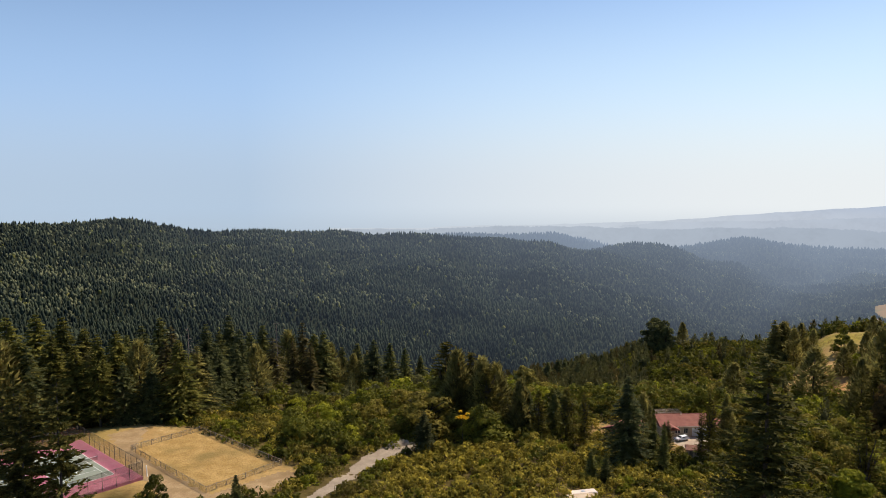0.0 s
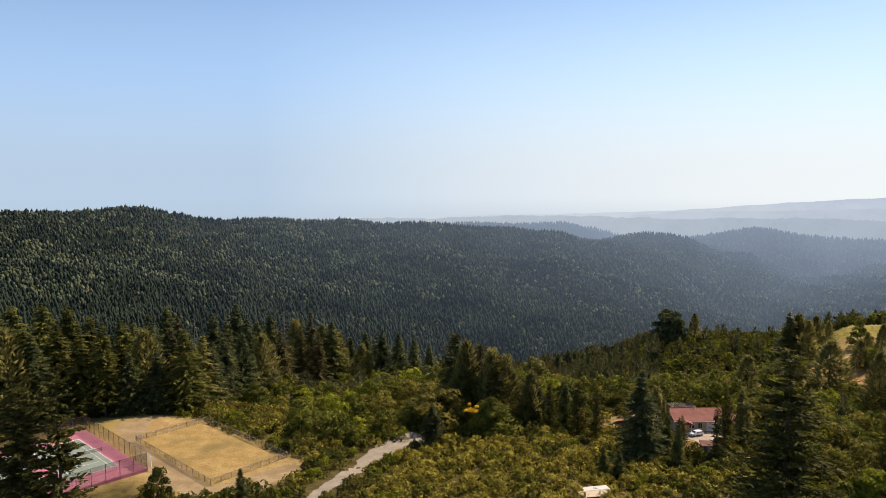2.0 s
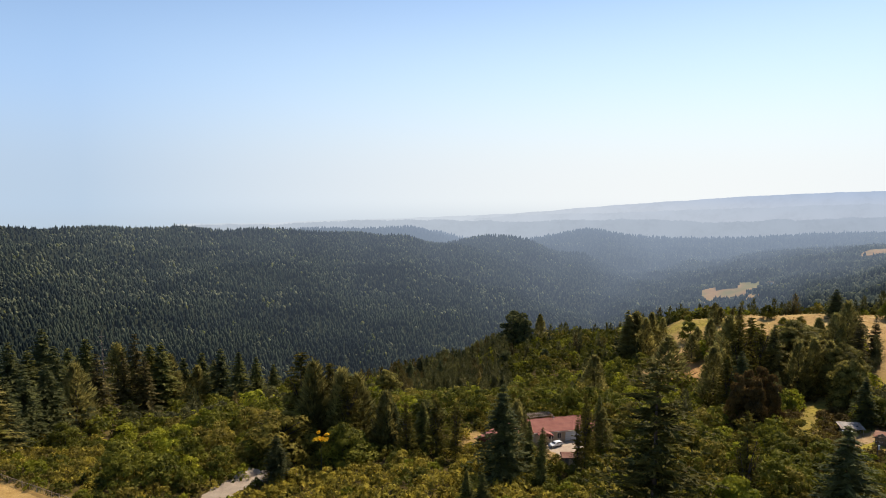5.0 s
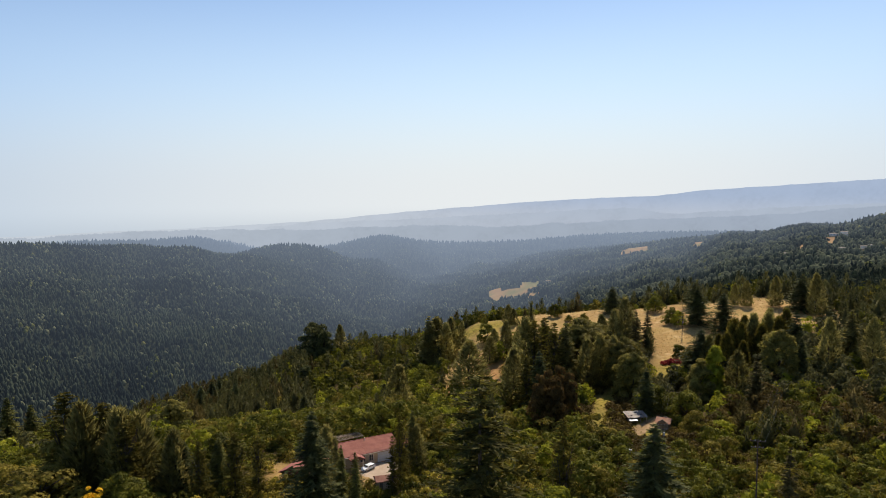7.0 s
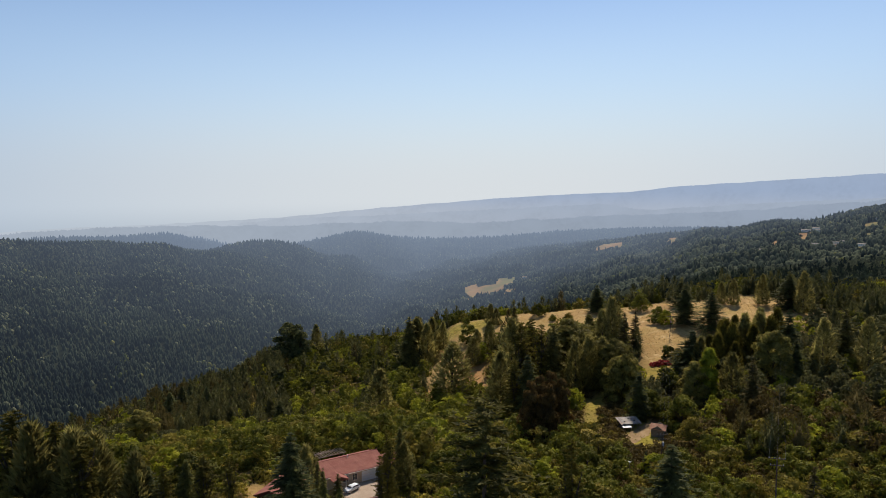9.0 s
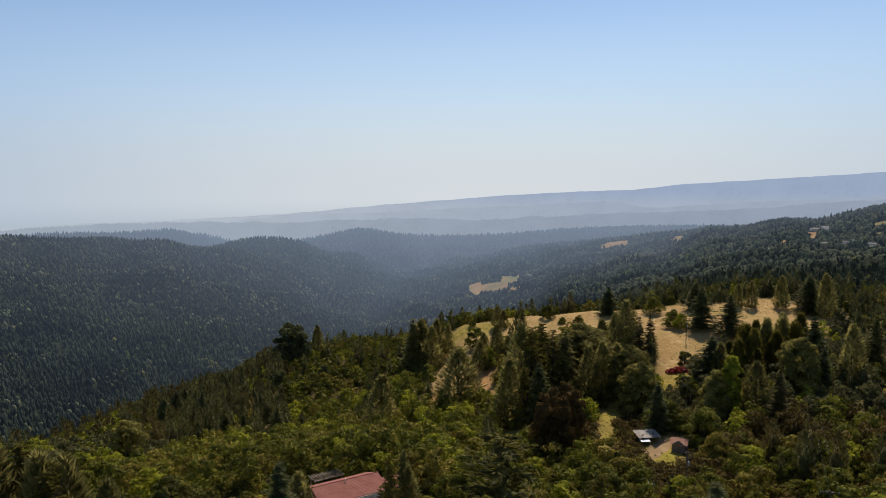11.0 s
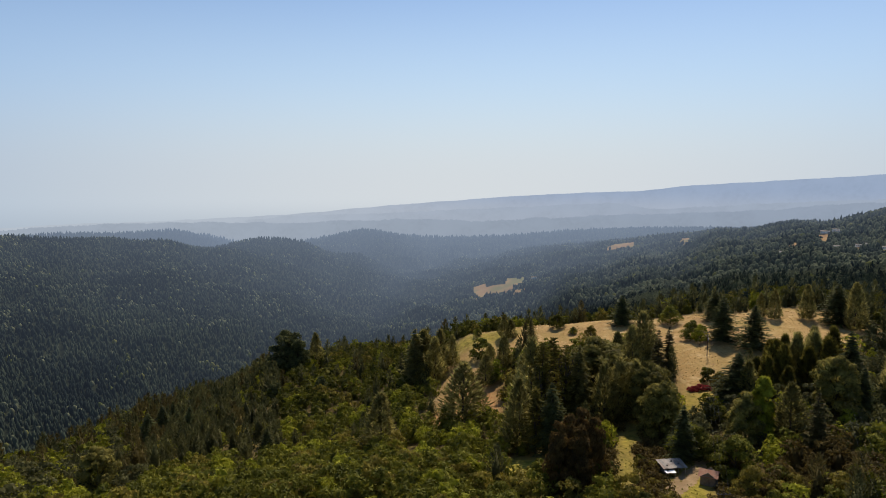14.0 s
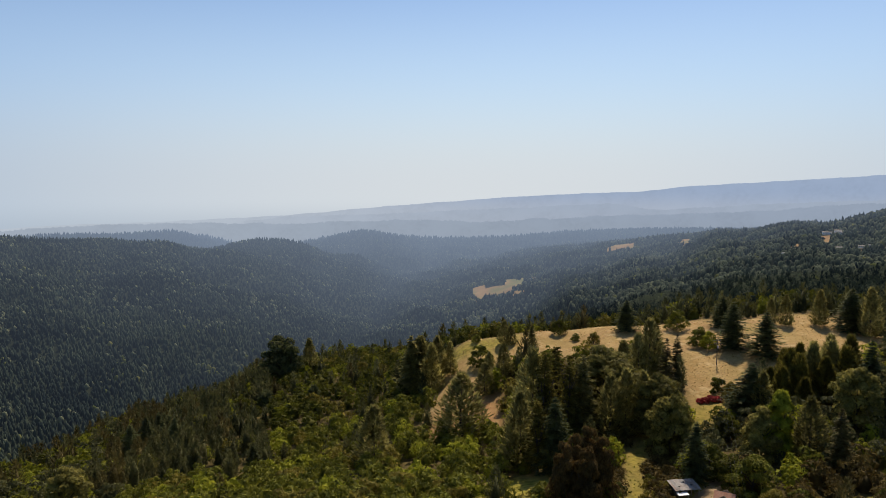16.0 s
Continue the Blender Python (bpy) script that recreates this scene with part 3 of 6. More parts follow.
def trunk_mesh(height, radius, mat, seed, bend=0.02, limbs=()):
    """A tapered, slightly bent trunk with limbs."""
    rng = np.random.default_rng(seed)
    bm = bmesh.new()
    p, n = Vector((0, 0, -1.0)), 7
    for i in range(n):
        u = (i + 1) / n
        q = Vector((rng.normal() * bend * height * 0.3, rng.normal() * bend * height * 0.3, height * u))
        rod(bm, p, q, radius * (1 - i / n) ** 0.9 + 0.03, radius * (1 - u) ** 0.9 + 0.03, 7)
        p = q
    for a, b, r in limbs:
        rod(bm, a, b, r, r * 0.35, 5)
    return finish(bm, "trunk", mat)


def conifer_crown(seed, h, spread, whorls, per, stations, bare=0.1, droop=0.25, size=1.0, gaps=0.12, shape=0.85, lift=0.0, twigs=2):
    """Layered boughs up to a fine tip: each bough a drooping frond with side sprays that grow shorter outwards."""
    L = Leaves(seed)
    rng = L.rng
    lobes = rng.uniform(0, 2 * math.pi, 3)
    for i in range(whorls):
        u = max((i + rng.uniform(-0.35, 0.35)) / whorls, 0.0)
        z = h * (bare + (1 - bare) * u)
        reach = spread * max(1 - u, 0.0) ** shape * (0.6 + 0.4 * min(1, (u + 0.1) * 5)) + 0.1 * size
        k = 0.38 + 0.62 * min(1.0, reach / (0.55 * spread))
        n = max(3, int(per * (1 - 0.45 * u)))
        turn = rng.uniform(0, 6.28)
        for j in range(n):
            if rng.random() < gaps:
                continue
            a = turn + 6.283 * j / n + rng.normal() * 0.25
            out, across = np.array([math.cos(a), math.sin(a), 0.0]), np.array([-math.sin(a), math.cos(a), 0.0])
            far = reach * rng.uniform(0.55, 1.2) * (1 + 0.2 * math.cos(a - lobes[i % 3]))
            rise0, hop = lift + rng.normal(0, 0.09), rng.normal(0, 0.75 * h / whorls) * (1 - u)
            s = ((np.arange(stations) + rng.uniform(0.25, 1.0, stations)) / stations) ** 0.8
            base = out[None] * (s * far)[:, None] + across[None] * (rng.normal(0, 0.07, stations) * far)[:, None]
            base[:, 2] = z + hop + rise0 * far * s - droop * far * s ** 1.7 + rng.normal(0, 0.06, stations) * size
            for q in range(twigs):
                way = (1 if q % 2 else -1) * rng.uniform(0.25, 1.0, stations)
                w = out[None] + across[None] * way[:, None]
                w[:, 2] = rise0 - droop * s + rng.normal(0.08, 0.25, stations)
                ln = size * k * rng.uniform(0.75, 1.4, stations) * (1.25 - 0.5 * s)
                L.spray(base, w, ln, ln * rng.uniform(0.42, 0.62, stations), 0.12, np.array([[out[0] * 0.8, out[1] * 0.8, 0.9]]), 0.4)
    L.spray(np.array([[0, 0, h - 1.5 * size]] * 6), np.stack([rng.normal(0, 0.22, 6), rng.normal(0, 0.22, 6), np.ones(6)], 1), size * rng.uniform(0.7, 1.5, 6), size * 0.3)
    return L.array()


def plume_crown(seed, h, spread, n, size, low=0.08):
    """A young pine: upswept plumes on an uneven pointed dome."""
    L = Leaves(seed)
    rng = L.rng
    u = rng.uniform(0, 1, n) ** 1.25
    a = rng.uniform(0, 6.283, n)
    bulge = 1 + 0.22 * np.sin(3 * a + seed) + 0.15 * np.sin(5 * a + 7 * u)
    q = spread * (1 - u) ** 0.62 * np.minimum(1, 0.55 + 3 * u) * bulge * rng.uniform(0.62, 1.05, n)
    out = np.stack([np.cos(a), np.sin(a), np.zeros(n)], 1)
    p = out * q[:, None]
    p[:, 2] = h * (low + (0.97 - low) * u)
    way = out * 0.75 + rng.normal(0, 0.3, (n, 3))
    way[:, 2] = rng.uniform(0.35, 1.1, n) + u * 0.6
    L.spray(p, way, size * rng.uniform(0.7, 1.4, n), size * rng.uniform(0.35, 0.6, n), 0, out + np.array([[0, 0, 0.45]]), 0.35)
    return L.array()


def leafy_crown(seed, h, spread, lobes, leaves, size=0.6, low=0.3, flat=0.75):
    """Leaf clumps on many uneven lobes that bulge from a dome, with dark gaps between them."""
    L = Leaves(seed)
    rng = L.rng
    for i in range(lobes):
        a, up = i * 2.39996 + rng.normal(0, 0.3), ((i + 0.5) / lobes) ** 0.8
        q = math.sqrt(max(1 - up * up, 0.03)) * rng.uniform(0.6, 1.12)
        lr = spread * rng.uniform(0.24, 0.44) * (1.15 - 0.35 * up)
        z = max(h * low, h * (low + (1 - low) * up) * rng.uniform(0.88, 1.1) - lr * flat)
        c = np.array([math.cos(a) * q * (spread - lr * 0.5), math.sin(a) * q * (spread - lr * 0.5), z])
        d = rng.normal(size=(leaves, 3))
        d /= np.linalg.norm(d, axis=1, keepdims=True)
        d[:, 2] = np.where(d[:, 2] < -0.3, -d[:, 2], d[:, 2])
        p = c + d * lr * rng.uniform(0.78, 1.08, (leaves, 1)) * np.array([1, 1, flat])
        p[:, 2] = np.maximum(p[:, 2], 0.05)
        L.spray(p, np.cross(d, rng.normal(size=(leaves, 3))) + d * 0.3, size * rng.uniform(0.6, 1.25, leaves), size * rng.uniform(0.65, 1.1, leaves), 0, d, 0.22)
    return L.array()


def plant(name, label, category, trunk, crown, mat, group):
    """A plant as a thing: an Empty at its foot with trunk and crown."""
    root = tagged(new(name), label, category, group)
    root.empty_display_size = 0.5
    if trunk:
        part("trunk", trunk, None, root)
    v, f = crown
    part("crown", mesh_from("crown", v, f, [mat]), None, root)
    root.location = (0, 0, -900)
    return root


def limbs_for(seed, h, spread, n):
    rng = np.random.default_rng(seed)
    out = []
    for i in range(n):
        a, z = rng.uniform(0, 6.283), h * rng.uniform(0.25, 0.55)
        out.append(((0, 0, z), (math.cos(a) * spread * 0.6, math.sin(a) * spread * 0.6, min(h * 0.85, z + h * 0.3)), 0.05 + h * 0.008))
    return out


def make_fir(seed, h=30.0, mat=FIR, name="fir_tree", label="tall dark green fir tree with drooping branches", spread=7.4, bare=0.04, per=12, gaps=0.1, group="firs"):
    crown = conifer_crown(seed, h, spread * (0.9 + 0.2 * (seed % 3) / 2), 38, per, 6, bare, 0.16, 1.25, gaps, 0.78, 0.05, 2)
    return plant(name, label, "tree", trunk_mesh(h * 0.97, h * 0.014, BARK, seed), crown, mat, group)


def make_pine(seed, h=34.0, mat=PINE):
    crown = conifer_crown(seed, h, 8.2, 30, 11, 8, 0.16, 0.06, 1.0, 0.16, 0.5, 0.14, 5)
    limbs = limbs_for(seed, h, 7.0, 14)
    return plant("pine_tree", "large open-crowned pine tree with dark green needles", "tree", trunk_mesh(h * 0.97, 0.5, BARK, seed, 0.02, limbs), crown, mat, "pines")


def make_spire(seed, h=34.0, airy=False):
    """A tall pine of the near brush: a straight dark trunk and thin level branches up to a point."""
    crown = conifer_crown(seed, h, 8.6, 42 if airy else 40, 9 if airy else 8, 9, 0.12, 0.03 if airy else 0.05, 0.95 if airy else 1.0, 0.26 if airy else 0.22, 0.46 if airy else 0.55, 0.14, 5)
    return plant("pine_tree", "tall thin-crowned pine tree with a bare dark trunk showing" if airy else "tall dark pine tree with level branches and a straight trunk", "tree", trunk_mesh(h * 0.98, 0.55, BARK, seed, 0.006), crown, PINE, "pines")


def make_plume_pine(seed, h, spread, mat, label):
    """A full pine of the meadow's edge: upswept plumes from the ground to a blunt point."""
    crown = plume_crown(seed, h, spread, 2000, 1.5, 0.04)
    return plant("pine_tree", label, "tree", trunk_mesh(h * 0.95, h * 0.013, BARK, seed), crown, mat, "pines")


def make_oak(seed, h=10.0, spread=5.5, mat=OAK, name="oak_tree", label="round-crowned green broadleaf tree on the slope", group="broadleaf trees"):
    crown = leafy_crown(seed, h, spread, int(26 * max(1, h / 10) ** 0.7), 190, 0.46 * max(1, h / 10) ** 0.85, 0.12)
    return plant(name, label, "tree", trunk_mesh(h * 0.7, 0.22, BARK, seed, 0.05, limbs_for(seed, h, spread, 6)), crown, mat, group)


def make_snag(seed, h=28.0):
    rng = np.random.default_rng(seed)
    limbs = []
    for i in range(46):
        u = rng.uniform(0.15, 0.97)
        a, n = rng.uniform(0, 6.283), (1 - u) ** 0.7 * 4.2 + 0.5
        limbs.append(((0, 0, h * u), (math.cos(a) * n, math.sin(a) * n, h * u - n * rng.uniform(0.0, 0.45)), 0.07))
    root = tagged(new("dead_tree"), "bare grey-brown dead conifer with broken branches", "tree", "dead trees")
    part("trunk", trunk_mesh(h, 0.3, DEAD_WOOD, seed), None, root)
    for a, b, r in limbs:
        bm = rod(bmesh.new(), a, b, r, 0.02, 4)
        mid = Vector(a).lerp(Vector(b), 0.6)
        rod(bm, mid, mid + Vector((rng.normal(0, 0.7), rng.normal(0, 0.7), rng.uniform(-0.5, 0.3))), 0.035, 0.015, 3)
        part("branch", bm, DEAD_WOOD, root)
    root.location = (0, 0, -900)
    return root


FIRS = [make_fir(s, 30.0) for s in (11, 12, 13)] + [make_fir(14, 30.0, SUNNY_FIR, spread=7.4, bare=0.16, label="tall sunlit green fir tree with layered branches"), make_fir(15, 30.0, DARK_FIR, spread=9.0, per=14, gaps=0.05, label="broad dense dark fir tree")]
MEADOW_FIRS = [make_fir(s, 30.0, LIFTED_GREY_FIR, label="tall grey-green fir tree beside the meadow") for s in (16,)] + [make_plume_pine(s, 30.0, 6.6, LIFTED_GREY_FIR, "full grey-green pine tree beside the meadow") for s in (17, 18)]
BROWN_FIRS = [make_fir(s, 30.0, BROWNISH, "fir_tree", "thin brownish fir tree with sparse needles", 5.6, 0.08, 8, 0.25) for s in (21, 22)]
FULL_PINES = [make_plume_pine(s, 20.0, 5.0, m, "dense grey-green young pine tree in a stand") for s, m in ((23, LIFTED_GREY_FIR), (24, OLIVE_PINE), (25, LIFTED_GREY_FIR))]
PINES = [make_spire(s) for s in (31, 32)]
AIRY_PINES = [make_spire(35, airy=True)]
OLIVE_PINES = [make_pine(s, 34.0, OLIVE_PINE) for s in (33, 34)]
OAKS = [make_oak(s) for s in (41, 42, 43)] + [make_oak(44, mat=LIME, label="bright yellow-green broadleaf tree in leaf")]
TALL_LIME = [make_oak(46, 18.0, 4.5, LIME, label="tall bright yellow-green tree in leaf")]
OLIVES = [make_oak(s, mat=OLIVE, label="pale olive broadleaf tree with loose foliage") for s in (51, 52)]
DARKS = [make_oak(s, 20.0, 8.5, DARK_FIR, "cypress_tree", "large dark round-crowned cypress tree on the ridge", "cypresses") for s in (55, 56)]
TALL_OAKS = [make_oak(s, 17.0, 6.5, LIFTED_GREY_OAK, label="tall dense green broadleaf tree") for s in (65, 66)]
RUSTS = [make_oak(61, 20.0, 8.0, RUST, "rusty_tree", "rust-brown broadleaf tree with dry leaves")]
SNAGS = [make_snag(s) for s in (71, 72)]
KINDS = {"f": FIRS[:3], "h": MEADOW_FIRS, "g": FIRS[3:4], "d": FIRS[4:], "b": BROWN_FIRS, "n": FULL_PINES, "q": PINES, "w": AIRY_PINES, "p": OLIVE_PINES, "o": OAKS[:3], "l": OAKS[3:], "v": OLIVES, "r": RUSTS, "s": SNAGS, "k": DARKS, "t": TALL_LIME}
TALL = {"f": 30.0, "h": 30.0, "g": 30.0, "d": 30.0, "b": 30.0, "n": 20.0, "p": 34.0, "q": 34.0, "w": 34.0, "o": 10.0, "l": 10.0, "v": 10.0, "r": 20.0, "s": 28.0, "k": 20.0, "t": 18.0}
spot = np.random.default_rng(5)


def grow(kind, rows):
    """Plants trees of one kind: x, y, height and how wide they are against the usual."""
    for x, y, h, wide in rows:
        # firs near the meadow take the lightened needles
        if kind == "f" and x > 110:
            kind = "h"
        some = KINDS[kind] if not (kind == "o" and h > 13) else TALL_OAKS
        which = some[int(spot.integers(len(some)))]
        s = h / (17.0 if some is TALL_OAKS else TALL[kind])
        t = copy_thing(which, pose(x, y, float(land(x, y)) - 0.2, 0, 0, float(spot.uniform(0, 360))))
        if kind in "fghdb":
            wide *= 1.25 if x < 20 else 1.15
        t.scale = (s * wide, s * wide, s)


grow("g", [(-123, 194, 34.5, 1), (-127, 215, 33.4, 1), (-115, 208, 32.7, 1), (-113, 183, 27.8, 1), (-111, 213, 28.2, 1), (-96, 191, 26.7, 0.7), (-98, 206, 26.9, 1), (-77, 200, 24.9, 1), (-102, 190, 24.1, 1), (-110, 193, 28.8, 1), (-124, 188, 33.5, 1), (-59, 314, 31.4, 1)])
grow("f", [(-100, 218, 24.6, 1), (-95, 231, 29.1, 1), (-76, 270, 25.6, 1), (-76, 290, 28.4, 1), (-54, 310, 32.5, 1), (-48, 326, 25.5, 1), (-42, 337, 27.4, 1), (-23, 298, 23.9, 1), (-17, 304, 20.8, 1), (-10, 300, 16.4, 1), (-81, 249, 24.2, 1), (-136, 197, 31.5, 1), (-42, 137, 8.3, 0.9), (30, 184, 12.1, 1), (50, 162, 13.7, 0.6), (50, 154, 12.5, 0.7), (72, 174, 14.1, 0.8), (32, 147, 7.2, 1), (35, 146, 6.9, 1), (177, 510, 24.2, 1), (186, 376, 27.5, 1.3), (180, 374, 24.7, 1.2)])
grow("f", [(196, 377, 22.2, 1), (199, 370, 16.5, 1), (50, 171, 15.2, 1), (50, 165, 14.7, 0.5), (72, 172, 11.3, 1), (331, 293, 12.5, 1), (332, 286, 14.8, 1), (344, 277, 17.1, 1), (346, 255, 22.5, 1), (237, 356, 11.3, 1.2), (233, 368, 10.1, 1.3), (232, 372, 12.4, 1.2), (193, 331, 14.5, 1.4), (207, 337, 16.8, 1.1), (202, 316, 14.3, 1), (163, 301, 27.0, 1.5), (180, 374, 29.4, 1.2), (186, 376, 26.1, 1), (186, 365, 24.4, 1), (129, 304, 22.8, 1.3)])
grow("f", [(187, 262, 30.4, 1), (199, 254, 23.9, 1), (230, 279, 22.6, 1), (221, 278, 23.1, 1), (192, 254, 23.8, 1), (203, 250, 22.3, 1), (173, 271, 34.4, 1), (155, 254, 25.3, 1), (211, 279, 25.6, 1), (238, 281, 26.3, 1), (237, 230, 18.0, 1), (221, 203, 19.0, 1.2), (265, 196, 22.2, 1), (278, 195, 22.7, 1), (274, 184, 21.1, 1), (204, 344, 12.1, 1.2), (-116, 180, 28.5, 1.1), (-102, 199, 24.0, 1), (-90, 203, 24.2, 1.1), (-75, 209, 21.9, 1.1), (-69, 253, 22.2, 1.1), (-66, 293, 28.7, 1.1), (-52, 316, 27.3, 1), (-41, 315, 21.3, 1), (-38, 343, 23.7, 1)])

grow("d", [(-94, 215, 27.4, 1), (-83, 241, 26.4, 1), (-86, 277, 30.0, 1), (-32, 318, 27.2, 1), (-76, 257, 26.5, 1), (-90, 193, 18.3, 1), (-84, 197, 18.3, 1), (43, 159, 22.2, 1), (288, 281, 20.7, 1.4), (288, 265, 19.1, 1.5), (281, 337, 15.9, 1.6), (316, 308, 15.3, 1.6), (349, 265, 19.9, 1.6), (158, 241, 23.3, 1), (186, 214, 17.5, 1.0), (237, 234, 19.5, 1.7), (266, 211, 23.8, 1), (251, 198, 16.4, 1), (-111, 183, 25.8, 1), (-74, 213, 19.6, 1)])
grow("d", [(-74, 226, 20.6, 1), (-71, 235, 22.8, 1), (-5, 176, 11.0, 1.1), (23, 185, 11.8, 1.2), (136, 164, 7.8, 0.8), (92, 118, 25.4, 1.15)])
grow("b", [(248, 276, 18.5, 1.2), (-88, 223, 26.8, 1), (-60, 294, 34.5, 1), (-62, 283, 26.6, 1), (121, 112, 20.3, 0.8), (229, 264, 25.3, 1), (217, 192, 17.6, 1.3), (-84, 208, 23.7, 1.1), (-65, 262, 24.8, 1.1), (-55, 285, 27.0, 1.1)])
grow("n", [(259, 235, 19.6, 1.0), (266, 231, 19.9, 1.0), (272, 228, 19.1, 1.1), (257, 230, 18.7, 1.0), (271, 222, 18.5, 1.1), (249, 231, 16.5, 1.0), (263, 240, 17.5, 0.9), (254, 239, 13.5, 1.0), (278, 232, 18.6, 1.0), (269, 238, 17.8, 0.9), (284, 228, 18.4, 1.0), (262, 224, 16.8, 1.1), (251, 224, 13.0, 1.1)])
grow("n", [(4, 198, 23.0, 1.0), (11, 194, 20.8, 1), (15, 195, 18.7, 1.0), (21, 185, 14.9, 1)])
# firs among the low woods of the near hillside
grow("d", [(59, 387, 17.6, 1.3), (66, 396, 17.8, 1.2), (74, 419, 16.8, 1.1), (76, 387, 15.5, 1.1), (91, 320, 14.6, 1.1)])
grow("b", [(56, 170, 8.4, 1.3), (76, 340, 13.4, 1.2), (98, 402, 12.5, 1.0), (112, 424, 13.0, 1.0)])
grow("k", [(129, 439, 11.0, 1.0), (150, 426, 10.0, 1.0)])
grow("s", [(-77, 208, 28.6, 1), (-67, 277, 31.8, 1)])
grow("o", [(285, 296, 8.5, 1.1), (-59, 138, 7.9, 0.6), (10, 180, 10.0, 1), (-62, 219, 7.9, 1.2), (-34, 238, 7.9, 1), (34, 288, 15.1, 1), (300, 322, 10.3, 1), (257, 347, 3.7, 1.2), (224, 386, 4.6, 1), (258, 361, 8.0, 1), (208, 357, 10.6, 1), (205, 271, 26.7, 1.4), (204, 244, 21.3, 1), (197, 233, 18.5, 1), (246, 204, 19.4, 1), (212, 212, 15.8, 1), (218, 228, 7.9, 1), (12, 181, 8.5, 1.5), (33, 197, 8.6, 1.3), (193, 215, 9.2, 1.1), (192, 207, 8.5, 1.1), (189, 198, 12.2, 1)])
grow("o", [(139, 184, 6.7, 1), (121, 169, 8.6, 1.1), (1, 205, 15.8, 1), (7, 202, 17.0, 1), (12, 196, 15.5, 0.9), (244, 243, 6.0, 0.8)])
grow("p", [(246, 285, 22.0, 0.8), (238, 288, 17.0, 0.8), (174, 266, 33.0, 0.8), (185, 274, 32.0, 0.85), (181, 262, 31.0, 0.75), (155, 245, 22.5, 0.9), (13, 192, 19.3, 0.7), (64, 164, 18.0, 0.4), (66, 167, 14.7, 0.72), (12, 190, 18.4, 0.95), (16, 204, 16.8, 0.8), (19, 189, 11.4, 1), (25, 179, 13.0, 0.8), (32, 178, 14.5, 1), (36, 174, 14.7, 0.7), (1, 205, 25.0, 1.1), (8, 200, 22.1, 1.1), (3, 208, 21.0, 0.75), (61, 161, 14.2, 0.5), (79, 127, 25.0, 0.62)])
grow("w", [(56, 118, 36.8, 1.15)])
grow("q", [(-61, 108, 37.1, 0.66), (-69, 110, 35.5, 0.66), (-65, 105, 35.0, 0.66)])
grow("v", [(-2, 205, 9.7, 1), (-7, 215, 6.0, 1), (258, 335, 6.0, 1), (-4, 192, 12.6, 1.5), (178, 184, 9.7, 1), (245, 248, 7.4, 0.8)])
grow("l", [(-28, 233, 9.1, 1), (283, 289, 7.6, 1)])
grow("k", [(160, 515, 30.0, 1), (163, 504, 23.6, 0.8)])
grow("r", [(134, 208, 17.7, 0.55), (139, 210, 18.8, 0.5), (145, 212, 19.3, 0.55), (146, 208, 17.7, 0.5), (137, 204, 17.1, 0.6)])
grow("t", [(216, 209, 21.0, 0.8), (72, 120, 15.5, 1.2)])
for some in (*KINDS.values(), TALL_OAKS):
    for t in some:
        for o in (*t.children_recursive, t):
            bpy.data.objects.remove(o)


# ---- woods and brush that nobody could count ----
def sow(x_lo, x_hi, y_lo, y_hi, gap, seed):
    """An uneven field of places, about gap metres apart."""
    rng = np.random.default_rng(seed)
    x, y = np.meshgrid(np.arange(x_lo, x_hi, gap), np.arange(y_lo, y_hi, gap))
    x, y = x.ravel(), y.ravel()
    return x + rng.uniform(-0.5, 0.5, x.size) * gap, y + rng.uniform(-0.5, 0.5, y.size) * gap


def bearing(x, y):
    return np.degrees(np.arctan2(x, y)), np.hypot(x, y)


def scatter(name, label, category, templates, x, y, scale_lo, scale_hi, pick, mats, mat_pick, seed, sink=0.3, tall=1.0, grown=1.0, smooth_faces=False):
    """Copies of small plants joined into one object."""
    rng = np.random.default_rng(seed)
    z = land(x, y) - sink
    turn, size = rng.uniform(0, 6.283, x.size), rng.uniform(scale_lo, scale_hi, x.size) * grown
    V, F, M, start = [], [], [], 0
    for n, (tv, tf) in enumerate(templates):
        k = np.nonzero(pick == n)[0]
        if not k.size:
            continue
        c, s = (np.cos(turn[k]) * size[k])[:, None], (np.sin(turn[k]) * size[k])[:, None]
        vx = tv[None, :, 0] * c - tv[None, :, 1] * s + x[k][:, None]
        vy = tv[None, :, 0] * s + tv[None, :, 1] * c + y[k][:, None]
        vz = tv[None, :, 2] * size[k][:, None] * tall + z[k][:, None]
        V.append(np.stack([vx, vy, vz], -1).reshape(-1, 3))
        F.append((tf[None] + (np.arange(k.size) * len(tv))[:, None, None]).reshape(-1, 3) + start)
        M.append(np.repeat(mat_pick[k], len(tf)))
        start += len(tv) * k.size
    me = mesh_from(name, np.concatenate(V), np.concatenate(F), mats, np.concatenate(M), smooth_faces)
    return tagged(new(name, me), label, category, kind="stuff")


